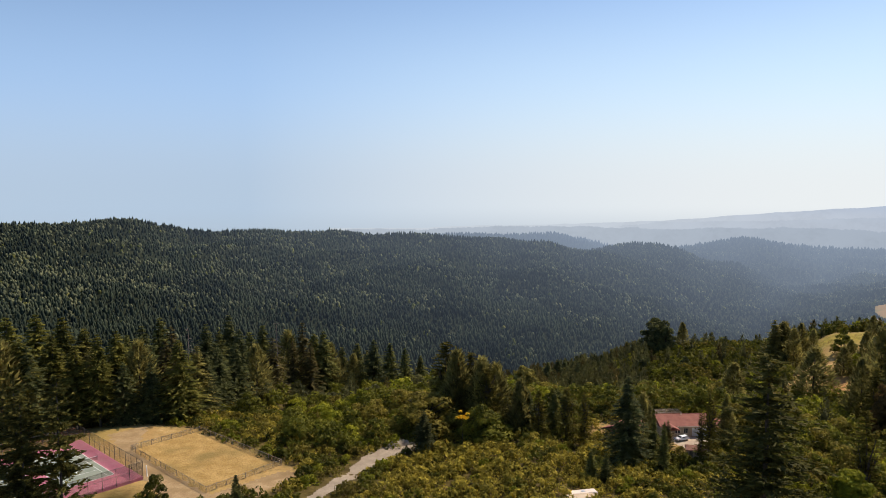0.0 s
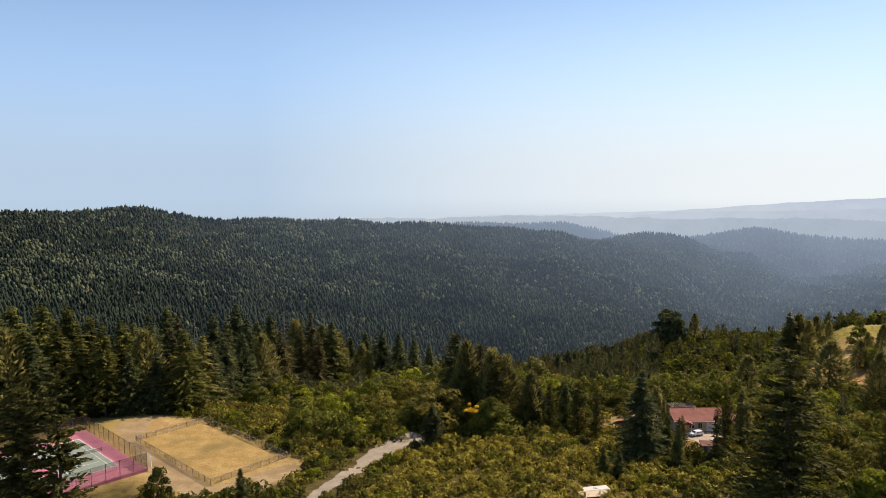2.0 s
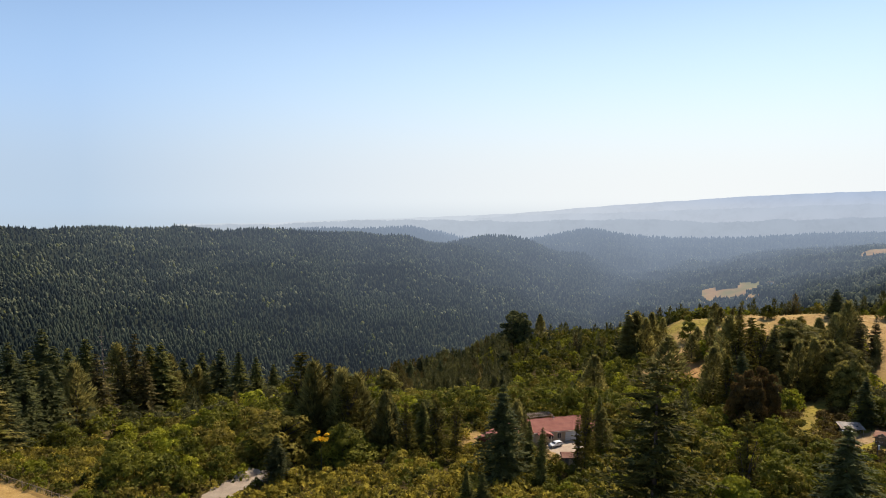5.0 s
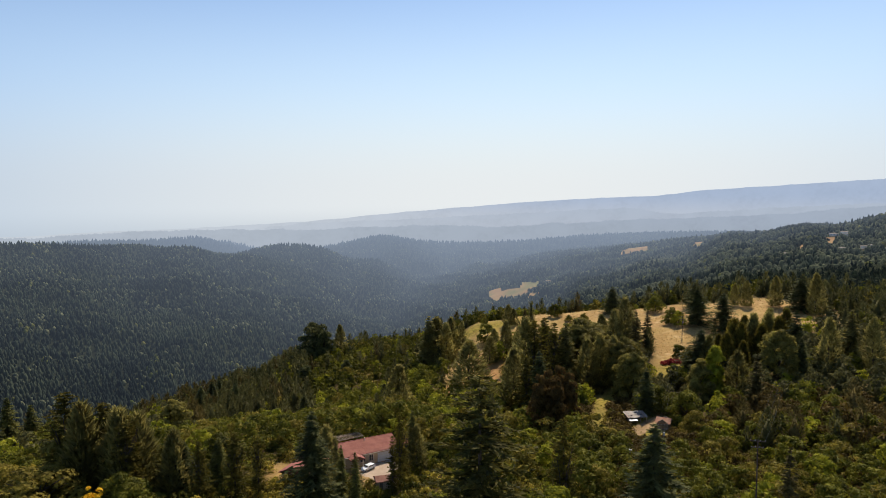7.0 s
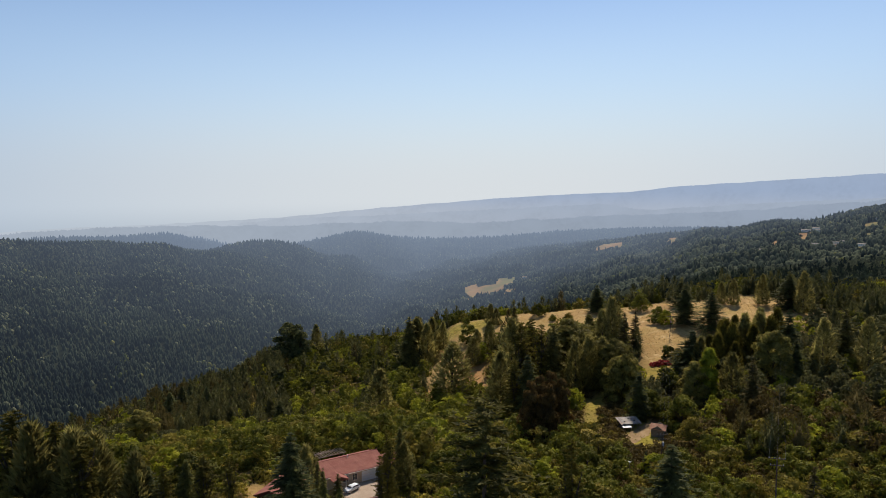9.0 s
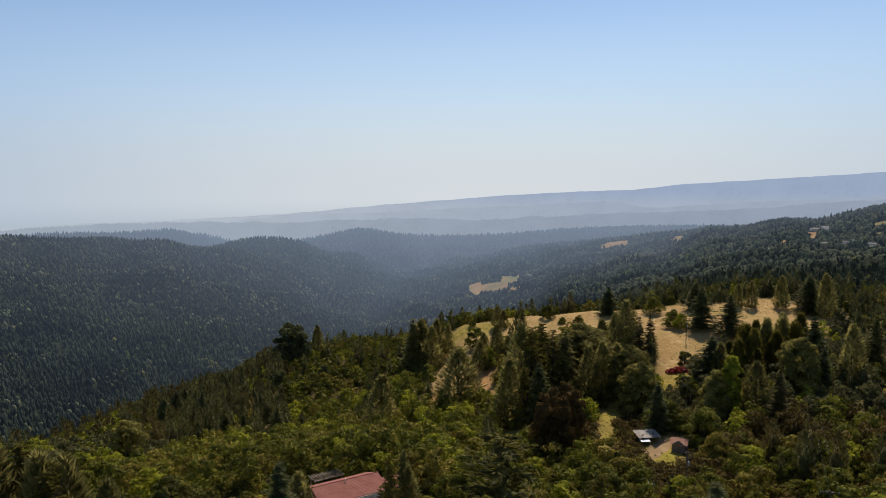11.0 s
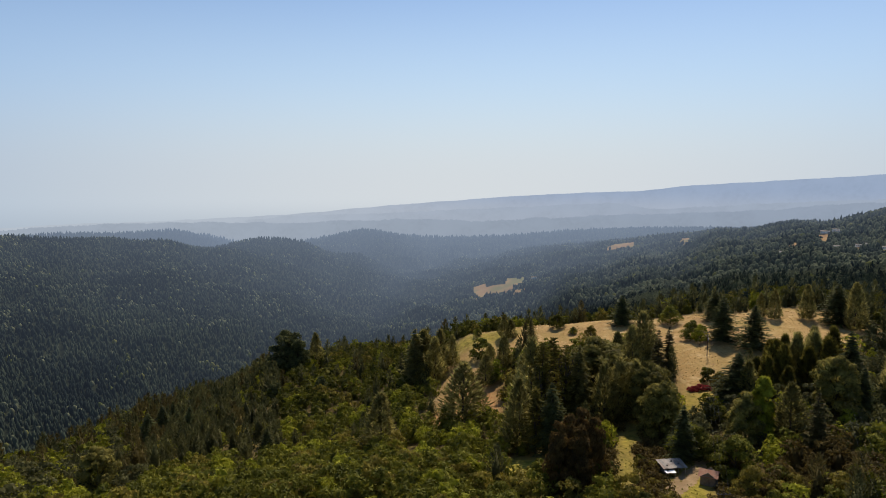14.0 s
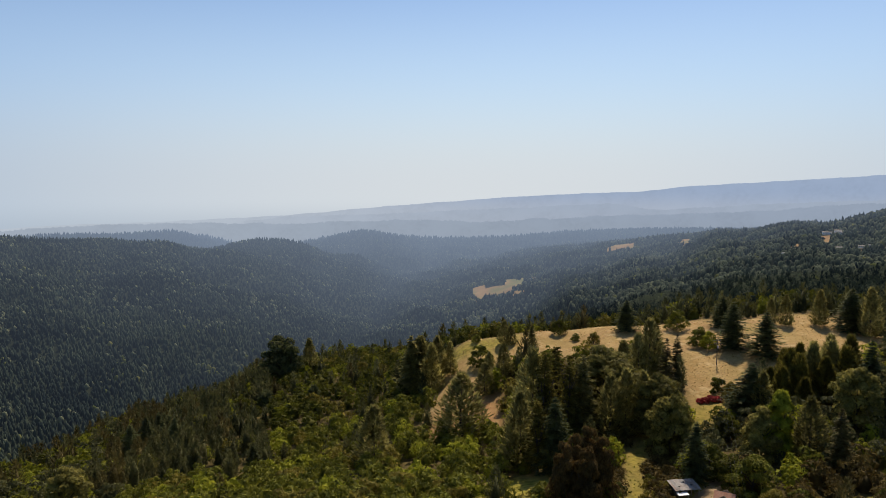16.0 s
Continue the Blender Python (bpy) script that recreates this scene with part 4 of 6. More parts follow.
def far_crown(seed, h, r, waist, sides=5):
    """A small uneven crown for slopes far off: a skirt, a shoulder and a tip."""
    rng = np.random.default_rng(seed)
    verts = []
    for z, w in ((0.02 * h, r), (waist[0] * h, r * waist[1])):
        for j in range(sides):
            a = 6.283 * j / sides + rng.uniform(-0.35, 0.35)
            q = w * rng.uniform(0.72, 1.28)
            verts.append([math.cos(a) * q, math.sin(a) * q, z + rng.uniform(-0.08, 0.08) * h])
    verts.append([rng.normal(0, 0.15) * r, rng.normal(0, 0.15) * r, h])
    tris = []
    for j in range(sides):
        k = (j + 1) % sides
        tris += [[j, k, sides + k], [j, sides + k, sides + j], [sides + j, sides + k, 2 * sides]]
    return np.array(verts), np.array(tris)


def dome_crown(seed, h, r, sides=6):
    """A small lumpy round crown for slopes far off."""
    rng = np.random.default_rng(seed)
    verts = []
    for z, w in ((0.06, 0.78), (0.45, 1.0), (0.8, 0.64)):
        for j in range(sides):
            a = 6.283 * (j + 0.5 * z) / sides + rng.uniform(-0.3, 0.3)
            q = r * w * rng.uniform(0.75, 1.22)
            verts.append([math.cos(a) * q, math.sin(a) * q, h * (z + rng.uniform(-0.09, 0.09))])
    verts.append([rng.normal(0, 0.2) * r, rng.normal(0, 0.2) * r, h])
    tris = []
    for j in range(sides):
        k = (j + 1) % sides
        for n in (0, sides):
            tris += [[n + j, n + k, n + sides + k], [n + j, n + sides + k, n + sides + j]]
        tris.append([2 * sides + j, 2 * sides + k, 3 * sides])
    return np.array(verts), np.array(tris)


def cored(crown, seed, h, r, waist):
    """A loose crown round a closed body, so that no light shows through it."""
    v, f = crown
    cv, cf = far_crown(seed, h, r, waist)
    return np.vstack([v, cv]), np.vstack([f, cf + len(v)])


def clumps(x, y, size, seed):
    return ripple(x, y, size, seed) + 0.6 * ripple(x, y, size * 0.43, seed + 2)


# the great wooded slope across the valley and the slopes towards the plain
far_kinds = [far_crown(s, 18.0, 4.6, (0.5, 0.74)) for s in (1, 2, 3, 4)] + [dome_crown(s, 12.5, 5.6) for s in (5, 6, 7)]
upper_kinds = far_kinds[:4] + [dome_crown(s, 12.5, 5.6, 4) for s in (5, 6, 7)]
slope_kinds = [cored(plume_crown(s, 17.0, 3.8, 44, 2.9), s, 14.5, 2.7, (0.5, 0.66)) for s in (1, 2, 3, 4)] + [cored(leafy_crown(s, 10.5, 5.2, 8, 7, 2.3, 0.15), s, 8.0, 4.1, (0.62, 0.8)) for s in (5, 6, 7)]
SLOPES = (("woods_near_valley", 560, 1050, 7.6, 81, 0.8, -36, 34, far_kinds), ("woods_near_slope", 560, 1120, 8.2, 86, 0.85, 34, 65, slope_kinds), ("woods_valley_side", 1050, 1600, 8.2, 82, 0.88, -36, 34, far_kinds),
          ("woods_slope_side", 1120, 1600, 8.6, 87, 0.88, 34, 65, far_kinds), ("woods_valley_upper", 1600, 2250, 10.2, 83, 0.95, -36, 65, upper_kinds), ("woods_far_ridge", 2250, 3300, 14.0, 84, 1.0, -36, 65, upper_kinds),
          ("woods_far_foothills", 3300, 4420, 19.0, 85, 1.15, -36, 65, upper_kinds))
for wood, near, far, gap, seed, grown, side_lo, side_hi, kinds in SLOPES:
    x, y = sow(-far * 0.62, far, 0, far, gap, seed)
    b, r = bearing(x, y)
    keep = (r > near) & (r < far) & (b > side_lo) & (b <= side_hi) & ~is_open(x, y)
    keep &= ~((r > 2900) & (b < 8) & (r < 3950)) & ~((b < -8) & (r < 1050)) & ~((b > 2) & (b < 34) & (r < 800))
    keep &= ~((b < -3) & (r > 3300)) & ~((b > 15) & (r > 4000)) & ~((b > 56) & (r > 2700))
    x, y, b, r = x[keep], y[keep], b[keep], r[keep]
    rng = np.random.default_rng(seed)
    stand = clumps(x, y, 190, 6) + rng.normal(0, 0.6, x.size)
    # tree mix varies by bearing and distance, partly to stand in for uneven haze
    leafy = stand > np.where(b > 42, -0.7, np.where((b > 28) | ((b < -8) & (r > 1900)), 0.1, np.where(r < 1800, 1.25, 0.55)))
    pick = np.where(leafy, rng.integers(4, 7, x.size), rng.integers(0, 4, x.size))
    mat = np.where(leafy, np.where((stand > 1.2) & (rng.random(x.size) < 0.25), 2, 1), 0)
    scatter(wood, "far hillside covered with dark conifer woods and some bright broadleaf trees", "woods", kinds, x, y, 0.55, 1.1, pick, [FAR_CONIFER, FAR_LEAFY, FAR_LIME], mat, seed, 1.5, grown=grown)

# the wooded spur and the slopes round the meadow
mid_kinds = [cored(plume_crown(s, 13.0, 3.4, 120, 1.7), s, 10.5, 2.2, (0.5, 0.66)) for s in (101, 102, 103)] + \
            [cored(leafy_crown(s, 8.5, 4.6, 11, 13, 1.3, 0.2), s, 6.0, 2.9, (0.62, 0.8)) for s in (104, 105, 106)]
close_kinds = [cored(plume_crown(s, 13.0, 3.4, 430, 0.85), s, 10.5, 2.1, (0.5, 0.66)) for s in (111, 112, 113)] + \
              [cored(leafy_crown(s, 8.5, 4.6, 14, 23, 0.9, 0.2), s, 5.6, 2.6, (0.62, 0.8)) for s in (114, 115, 116)]
for wood, near, far, gap, kinds, seed in (("mixed_woods_close", 236, 400, 7.0, close_kinds, 91), ("mixed_woods", 400, 820, 7.4, mid_kinds, 92)):
    x, y = sow(-420, 640, 110, 820, gap, seed)
    b, r = bearing(x, y)
    rng = np.random.default_rng(seed)
    keep = (r > near) & (r < np.minimum(far, np.where((b > 2) & (b < 34), 800, 600))) & (b > -36) & (b < 65) & ~is_open(x, y, 2.0)
    keep &= ~inside(x, y, LOW_GROWTH) & (np.hypot(x - 228, y - 139) > 20) & ~((b < -1) & (r > 420)) & ~((b < 0) & (r < 250)) & (rng.random(x.size) > np.where(r > 560, 0.25, 0.06))
    x, y, b, r = x[keep], y[keep], b[keep], r[keep]
    cone = clumps(x, y, 75, 4) + rng.normal(0, 0.45, x.size) + np.where((b > 7) & (b < 17) & (r > 330), 1.15, 0) + np.where((b > 40) & (r > 430) & (r < 490), 1.2, 0) - np.where((r < 330) & (b < 34), 0.35, 0) > 0.75
    pick = np.where(cone, rng.integers(0, 3, x.size), rng.integers(3, 6, x.size))
    tone = clumps(x, y, 48, 9) + rng.normal(0, 0.5, x.size)
    # foliage tone set by bearing and distance besides the random clumps
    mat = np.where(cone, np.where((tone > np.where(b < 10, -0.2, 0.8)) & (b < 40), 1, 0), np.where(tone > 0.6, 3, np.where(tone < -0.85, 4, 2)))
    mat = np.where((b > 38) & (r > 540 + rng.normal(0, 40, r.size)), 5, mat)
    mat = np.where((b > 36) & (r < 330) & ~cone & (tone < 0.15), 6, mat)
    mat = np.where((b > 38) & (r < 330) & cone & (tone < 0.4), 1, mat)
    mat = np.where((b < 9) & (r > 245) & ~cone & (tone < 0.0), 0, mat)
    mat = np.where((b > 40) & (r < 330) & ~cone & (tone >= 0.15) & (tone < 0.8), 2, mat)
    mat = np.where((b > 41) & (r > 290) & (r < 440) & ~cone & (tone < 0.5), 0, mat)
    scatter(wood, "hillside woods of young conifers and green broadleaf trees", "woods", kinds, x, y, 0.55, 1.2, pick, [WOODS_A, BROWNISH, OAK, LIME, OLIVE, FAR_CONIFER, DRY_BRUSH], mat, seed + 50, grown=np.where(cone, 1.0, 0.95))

# brush: the olive carpet on the knoll and the green shrubs beside the road and the house
brush_kinds = [leafy_crown(s, 2.3, 2.4, 9, 20, 0.5, 0.05, 0.8) for s in (201, 202, 203)]
x, y = sow(-110, 330, 95, 300, 3.25, 95)
b, r = bearing(x, y)
rng = np.random.default_rng(95)
keep = (r > 112) & (r < np.where(inside(x, y, LOW_GROWTH) | (np.hypot(x - 228, y - 139) < 22), 330, 240)) & (b > -24) & (b < 63) & ~is_open(x, y, 0.3)
x, y, b, r = x[keep], y[keep], b[keep], r[keep]
tone = clumps(x, y, 22, 3) + rng.normal(0, 0.45, x.size)
knoll = (b > -5) & (b < 19) & (r < 178)
mat = np.where(knoll, np.where(tone > 1.2, 2, np.where(tone < -1.0, 1, 0)), np.where(tone > 0.7, 2, np.where(tone < -0.6, 3, np.where(tone < -0.1, 0, 1))))
mat = np.where((b > 17) & (b < 36) & (r < 175), np.where(tone > 1.0, 2, np.where(tone < -0.7, 0, 1)), mat)
mat = np.where(b > 36, np.where(tone > 1.7, 2, np.where(tone > 0.75, 1, np.where(tone > 0.3, 3, 4))), mat)
scatter("brush", "dense low chaparral brush with olive and green leaves", "shrubs", brush_kinds, x, y, 0.75, 1.35, rng.integers(0, 3, x.size), [CHAPARRAL, OAK, LIME, OLIVE, DRY_BRUSH], mat, 96, 0.2)
# taller broadleaf growth among the brush, off the knoll
x, y = sow(-90, 330, 110, 300, 6.0, 97)
b, r = bearing(x, y)
rng = np.random.default_rng(97)
keep = (r > np.where((b > -3) & (b < 20), 206, 178)) & (r < 262) & (b > -13) & (b < 64) & ~inside(x, y, LOW_GROWTH) & (np.hypot(x - 228, y - 139) > 20) & ~is_open(x, y, 2.5) & (rng.random(x.size) < 0.75)
x, y = x[keep], y[keep]
tone = clumps(x, y, 30, 6) + rng.normal(0, 0.5, x.size)
near_kinds = [leafy_crown(s, 7.5, 3.9, 15, 36, 0.7, 0.15) for s in (301, 302, 303)]
scatter("thicket", "thicket of green and olive broadleaf trees", "shrubs", near_kinds, x, y, 0.6, 1.2, rng.integers(0, 3, x.size), [OAK, LIME, OLIVE], np.where(tone > 0.9, 1, np.where(tone < -0.5, 2, 0)), 98)

# tufts of dry grass on the meadow and the open slopes
tuft_kinds = []
for seed in (601, 602, 603):
    L = Leaves(seed)
    n = 9
    foot = np.stack([L.rng.normal(0, 0.3, n), L.rng.normal(0, 0.3, n), np.zeros(n)], 1)
    L.spray(foot, np.stack([L.rng.normal(0, 0.5, n), L.rng.normal(0, 0.5, n), np.ones(n)], 1), L.rng.uniform(0.35, 0.8, n), 0.28)
    tuft_kinds.append(L.array())
DRY_TUFT = foliage("dry_grass_tufts", (0.39, 0.26, 0.095), (0.55, 0.4, 0.18), 6, 0.6, 0.25)
GREEN_TUFT = foliage("yellow_green_grass", (0.16, 0.15, 0.025), (0.34, 0.29, 0.07), 3, 0.5, 0.3)
x, y = sow(140, 380, 160, 410, 1.9, 604)
rng = np.random.default_rng(604)
keep = (inside(x, y, MEADOW) | inside(x, y, SLOPE) | inside(x, y, STRIP) | inside(x, y, RED_GLADE)) & (ripple(x, y, 14, 6) + rng.normal(0, 0.6, x.size) > -0.1)
x, y = x[keep], y[keep]
green = inside(x, y, SLOPE) | inside(x, y, STRIP) | inside(x, y, RED_GLADE) | (ripple(x, y, 50, 9) > 0.9)
scatter("grass_tufts", "dry golden grass tufts on the open meadow", "grass", tuft_kinds, x, y, 0.5, 1.0, rng.integers(0, 3, x.size), [DRY_TUFT, GREEN_TUFT], np.where(green, 1, 0), 605, 0.05)


# ---- built things ----
COURT_PINK = surface("pink_court_paint", (0.42, 0.13, 0.17), (0.50, 0.18, 0.22), 3.0, 0.8, fine=(0.36, 0.12, 0.14), third=(0.40, 0.17, 0.18), third_size=6)
COURT_GREEN = surface("grey_green_court_paint", (0.2, 0.23, 0.18), (0.26, 0.28, 0.22), 2.5, 0.8, fine=(0.18, 0.2, 0.16))
LINE_WHITE = surface("white_line_paint", (0.72, 0.72, 0.70), (0.8, 0.8, 0.78), 1.0, 0.7)
STEEL = surface("weathered_steel", (0.10, 0.085, 0.07), (0.17, 0.14, 0.11), 0.6, 0.6, metal=0.3)
POST_WOOD = surface("grey_fence_wood", (0.30, 0.24, 0.17), (0.42, 0.34, 0.25), 0.5, 0.9, bump=0.3, bump_size=0.08, spread=0.15)
SAND = surface("trodden_dry_grass", (0.32, 0.195, 0.055), (0.45, 0.29, 0.1), 3.0, 0.95, fine=(0.24, 0.15, 0.05), bump=0.5, bump_size=0.5, third=(0.21, 0.145, 0.042), third_size=11)
GRAVEL = surface("pale_gravel", (0.27, 0.21, 0.15), (0.35, 0.285, 0.21), 2.0, 0.95, fine=(0.25, 0.2, 0.145), bump=0.5, bump_size=0.2)
TURN_GRAVEL = surface("beige_gravel", (0.4, 0.33, 0.24), (0.48, 0.4, 0.3), 3.0, 0.95, fine=(0.34, 0.27, 0.19))
DIRT = surface("trodden_dirt", (0.30, 0.195, 0.09), (0.40, 0.28, 0.15), 2.5, 0.95, fine=(0.22, 0.15, 0.075), third=(0.24, 0.155, 0.07), third_size=7.0, bump=0.4, bump_size=0.25)
CONCRETE = surface("pale_concrete", (0.36, 0.275, 0.2), (0.43, 0.34, 0.25), 2.5, 0.9, fine=(0.31, 0.24, 0.175))
ROOF_RED = surface("red_roof_shingle", (0.24, 0.084, 0.058), (0.3, 0.116, 0.08), 1.6, 0.85, fine=(0.26, 0.09, 0.075), bump=0.35, bump_size=0.25, spread=0.06)
ROOF_BROWN = surface("brown_roof_shingle", (0.22, 0.10, 0.07), (0.28, 0.14, 0.10), 1.2, 0.85, bump=0.35, bump_size=0.25)
STUCCO = surface("beige_stucco", (0.50, 0.38, 0.26), (0.56, 0.44, 0.31), 2.2, 0.9, fine=(0.46, 0.35, 0.24))
TRIM = surface("cream_trim_paint", (0.62, 0.52, 0.42), (0.70, 0.60, 0.50), 1.0, 0.6)
WHITE = surface("white_paint", (0.74, 0.74, 0.72), (0.80, 0.80, 0.79), 1.4, 0.45, fine=(0.68, 0.67, 0.64))
CAR_WHITE = surface("white_car_paint", (0.78, 0.79, 0.80), (0.82, 0.82, 0.83), 1.0, 0.25)
RUBBER = surface("black_rubber", (0.02, 0.02, 0.02), (0.035, 0.035, 0.035), 0.3, 0.8)
CHROME = surface("grey_alloy", (0.45, 0.45, 0.46), (0.55, 0.55, 0.56), 0.3, 0.35, metal=0.8)
RED_LENS = surface("red_lens", (0.45, 0.02, 0.02), (0.5, 0.03, 0.03), 0.2, 0.3)
GLASS = surface("dark_window_glass", (0.025, 0.03, 0.035), (0.04, 0.045, 0.05), 0.8, 0.08)
TIN = surface("weathered_tin_roof", (0.20, 0.185, 0.165), (0.29, 0.27, 0.24), 0.8, 0.75, fine=(0.15, 0.11, 0.08), third=(0.20, 0.15, 0.11), third_size=2.5)
PALE_TIN = surface("pale_patched_tin", (0.25, 0.22, 0.185), (0.36, 0.325, 0.28), 0.7, 0.7, fine=(0.19, 0.14, 0.1), third=(0.22, 0.15, 0.1), third_size=1.8)
RUST_TIN = surface("rusty_tin_roof", (0.36, 0.16, 0.09), (0.44, 0.24, 0.15), 0.9, 0.7, fine=(0.28, 0.11, 0.06), metal=0.1)
GREY_BOARD = surface("grey_weathered_boards", (0.16, 0.13, 0.10), (0.24, 0.20, 0.16), 0.7, 0.95, bump=0.4, bump_size=0.1, spread=0.15)
POLE_WOOD = surface("dark_pole_wood", (0.07, 0.052, 0.04), (0.12, 0.09, 0.07), 0.6, 0.9)
WIRE = surface("dark_cable", (0.03, 0.03, 0.03), (0.05, 0.05, 0.05), 0.5, 1.0)
CERAMIC = surface("grey_insulator", (0.40, 0.40, 0.42), (0.5, 0.5, 0.5), 0.2, 0.3)


def wire_mesh(name, colour, share):
    """Chain-link too fine to see singly: part wire, part gap."""
    m, nt, out = nodes_of(name)
    d = nt.nodes.new("ShaderNodeBsdfDiffuse")
    nt.links.new(noise_mix(nt, colour, tuple(c * 0.7 for c in colour), 2.0), d.inputs["Color"])
    t = nt.nodes.new("ShaderNodeBsdfTransparent")
    mix = nt.nodes.new("ShaderNodeMixShader")
    mix.inputs[0].default_value = share
    nt.links.new(t.outputs[0], mix.inputs[1])
    nt.links.new(d.outputs[0], mix.inputs[2])
    nt.links.new(mix.outputs[0], out.inputs["Surface"])
    return m


LINK = wire_mesh("brown_chain_link", (0.17, 0.12, 0.08), 0.2)
PALE_LINK = wire_mesh("pale_field_wire", (0.40, 0.32, 0.22), 0.2)


def sheet(name, label, category, poly, lift, mat, cell=1.5, parent=None):
    """A draped patch of ground cover inside a polygon, with an uneven edge, a little above the ground."""
    xs, ys = [p[0] for p in poly], [p[1] for p in poly]
    x, y = np.meshgrid(np.arange(min(xs) - 1, max(xs) + 1, cell), np.arange(min(ys) - 1, max(ys) + 1, cell), indexing="ij")
    n, k = x.shape
    i, j = np.meshgrid(np.arange(n - 1), np.arange(k - 1), indexing="ij")
    q = np.stack([i * k + j, (i + 1) * k + j, (i + 1) * k + j + 1, i * k + j + 1], -1).reshape(-1, 4)
    v = np.stack([x, y, land(x, y) + lift], -1).reshape(-1, 3)
    c = v[q].mean(1)
    q = q[inside(c[:, 0] + 0.5 * ripple(c[:, 0], c[:, 1], 5, 2), c[:, 1] + 0.5 * ripple(c[:, 0], c[:, 1], 5, 3), poly)]
    me = mesh_from(name, v, q, [mat], None, True)
    bm = bmesh.new()
    bm.from_mesh(me)
    bmesh.ops.delete(bm, geom=[p for p in bm.verts if not p.link_faces], context="VERTS")
    bm.to_mesh(me)
    bm.free()
    return tagged(new(name, me), label, category, kind="structure")


def ribbon(line, width):
    """The outline of a lane round a bent line."""
    left, right = [], []
    for n, p in enumerate(line):
        a, b = Vector(line[max(n - 1, 0)]), Vector(line[min(n + 1, len(line) - 1)])
        d = (b - a).normalized()
        w = width[n] if isinstance(width, (list, tuple)) else width
        left.append((p[0] - d.y * w / 2, p[1] + d.x * w / 2))
        right.append((p[0] + d.y * w / 2, p[1] - d.x * w / 2))
    return left + right[::-1]


sheet("paddock_sand", "sunlit dry golden grass of the fenced paddock", "ground", PADDOCK, 0.05, SAND, 1.0)
sheet("dirt_path", "trodden dirt path between the court and the paddock", "path", [(-90, 183), (-82, 190), (-79, 174), (-51, 147), (-37, 160), (-33, 158), (-41, 143), (-52, 140), (-66, 151)], 0.03, DIRT, 1.0)
sheet("road", "pale gravel road curving through the brush", "road", ribbon(ROAD, [2.6, 3.4, 5.2, 7.0, 6.4, 4.5]), 0.06, GRAVEL, 0.35)
sheet("driveway", "pale concrete driveway before the garage", "driveway", [(59.5, 176), (62, 171), (65, 167.5), (68, 168), (70.5, 175), (71, 181.2), (60, 180.6)], 0.05, CONCRETE, 0.4)
sheet("turning_place", "pale beige gravel turning place among the brush", "ground", TURN, 0.05, TURN_GRAVEL, 0.7)
sheet("lane", "pale dirt lane past the shacks", "path", ribbon(LANE, [2.5, 5, 6, 4, 2.2, 1.6]), 0.05, DIRT, 0.5)


def gravel_mound(cx, cy, turn):
    """A low heap of gravel and earth with loose stones at the road's end."""
    root = tagged(new("gravel_mound"), "low heap of pale gravel and earth beside the road", "mound")
    rng = np.random.default_rng(77)
    us, vs = np.meshgrid(np.linspace(-1, 1, 25), np.linspace(-1, 1, 15), indexing="ij")
    d = np.clip(1 - us ** 2 - vs ** 2, 0, 1)
    z = 1.3 * d ** 0.8 * (1 + 0.35 * ripple(us * 6, vs * 3, 2.2, 4)) - 0.12
    v = np.stack([us * 3.8, vs * 1.7, z], -1).reshape(-1, 3)
    k = 15
    i, j = np.meshgrid(np.arange(24), np.arange(14), indexing="ij")
    q = np.stack([i * k + j, (i + 1) * k + j, (i + 1) * k + j + 1, i * k + j + 1], -1).reshape(-1, 4)
    part("heap", mesh_from("heap", v, q, [GRAVEL], None, True), None, root)
    for n in range(9):
        bm = bmesh.new()
        bmesh.ops.create_icosphere(bm, subdivisions=1, radius=rng.uniform(0.15, 0.35))
        for p in bm.verts:
            p.co *= rng.uniform(0.75, 1.2)
        st = part("stone", bm, GRAVEL, root)
        st.location = (rng.uniform(-3.4, 3.4), -1.5 + rng.uniform(-0.2, 0.3), 0.08)
    root.matrix_world = pose(cx, cy, float(land(cx, cy)), 0, 0, turn)


gravel_mound(-11.5, 180.5, 18)


def court_box(bm, u0, u1, v0, v1, z0, z1):
    """A slab laid along the court's own axes."""
    vs = bmesh.ops.create_cube(bm, size=1.0)["verts"]
    c = court((u0 + u1) / 2, (v0 + v1) / 2)
    turn = Matrix(((ALONG[0], ACROSS[0], 0), (ALONG[1], ACROSS[1], 0), (0, 0, 1))).to_4x4()
    bmesh.ops.transform(bm, matrix=Matrix.Translation((c[0], c[1], (z0 + z1) / 2)) @ turn @ Matrix.Diagonal((u1 - u0, v1 - v0, z1 - z0, 1)), verts=vs)
    bmesh.ops.recalc_face_normals(bm, faces=bm.faces)
    return bm


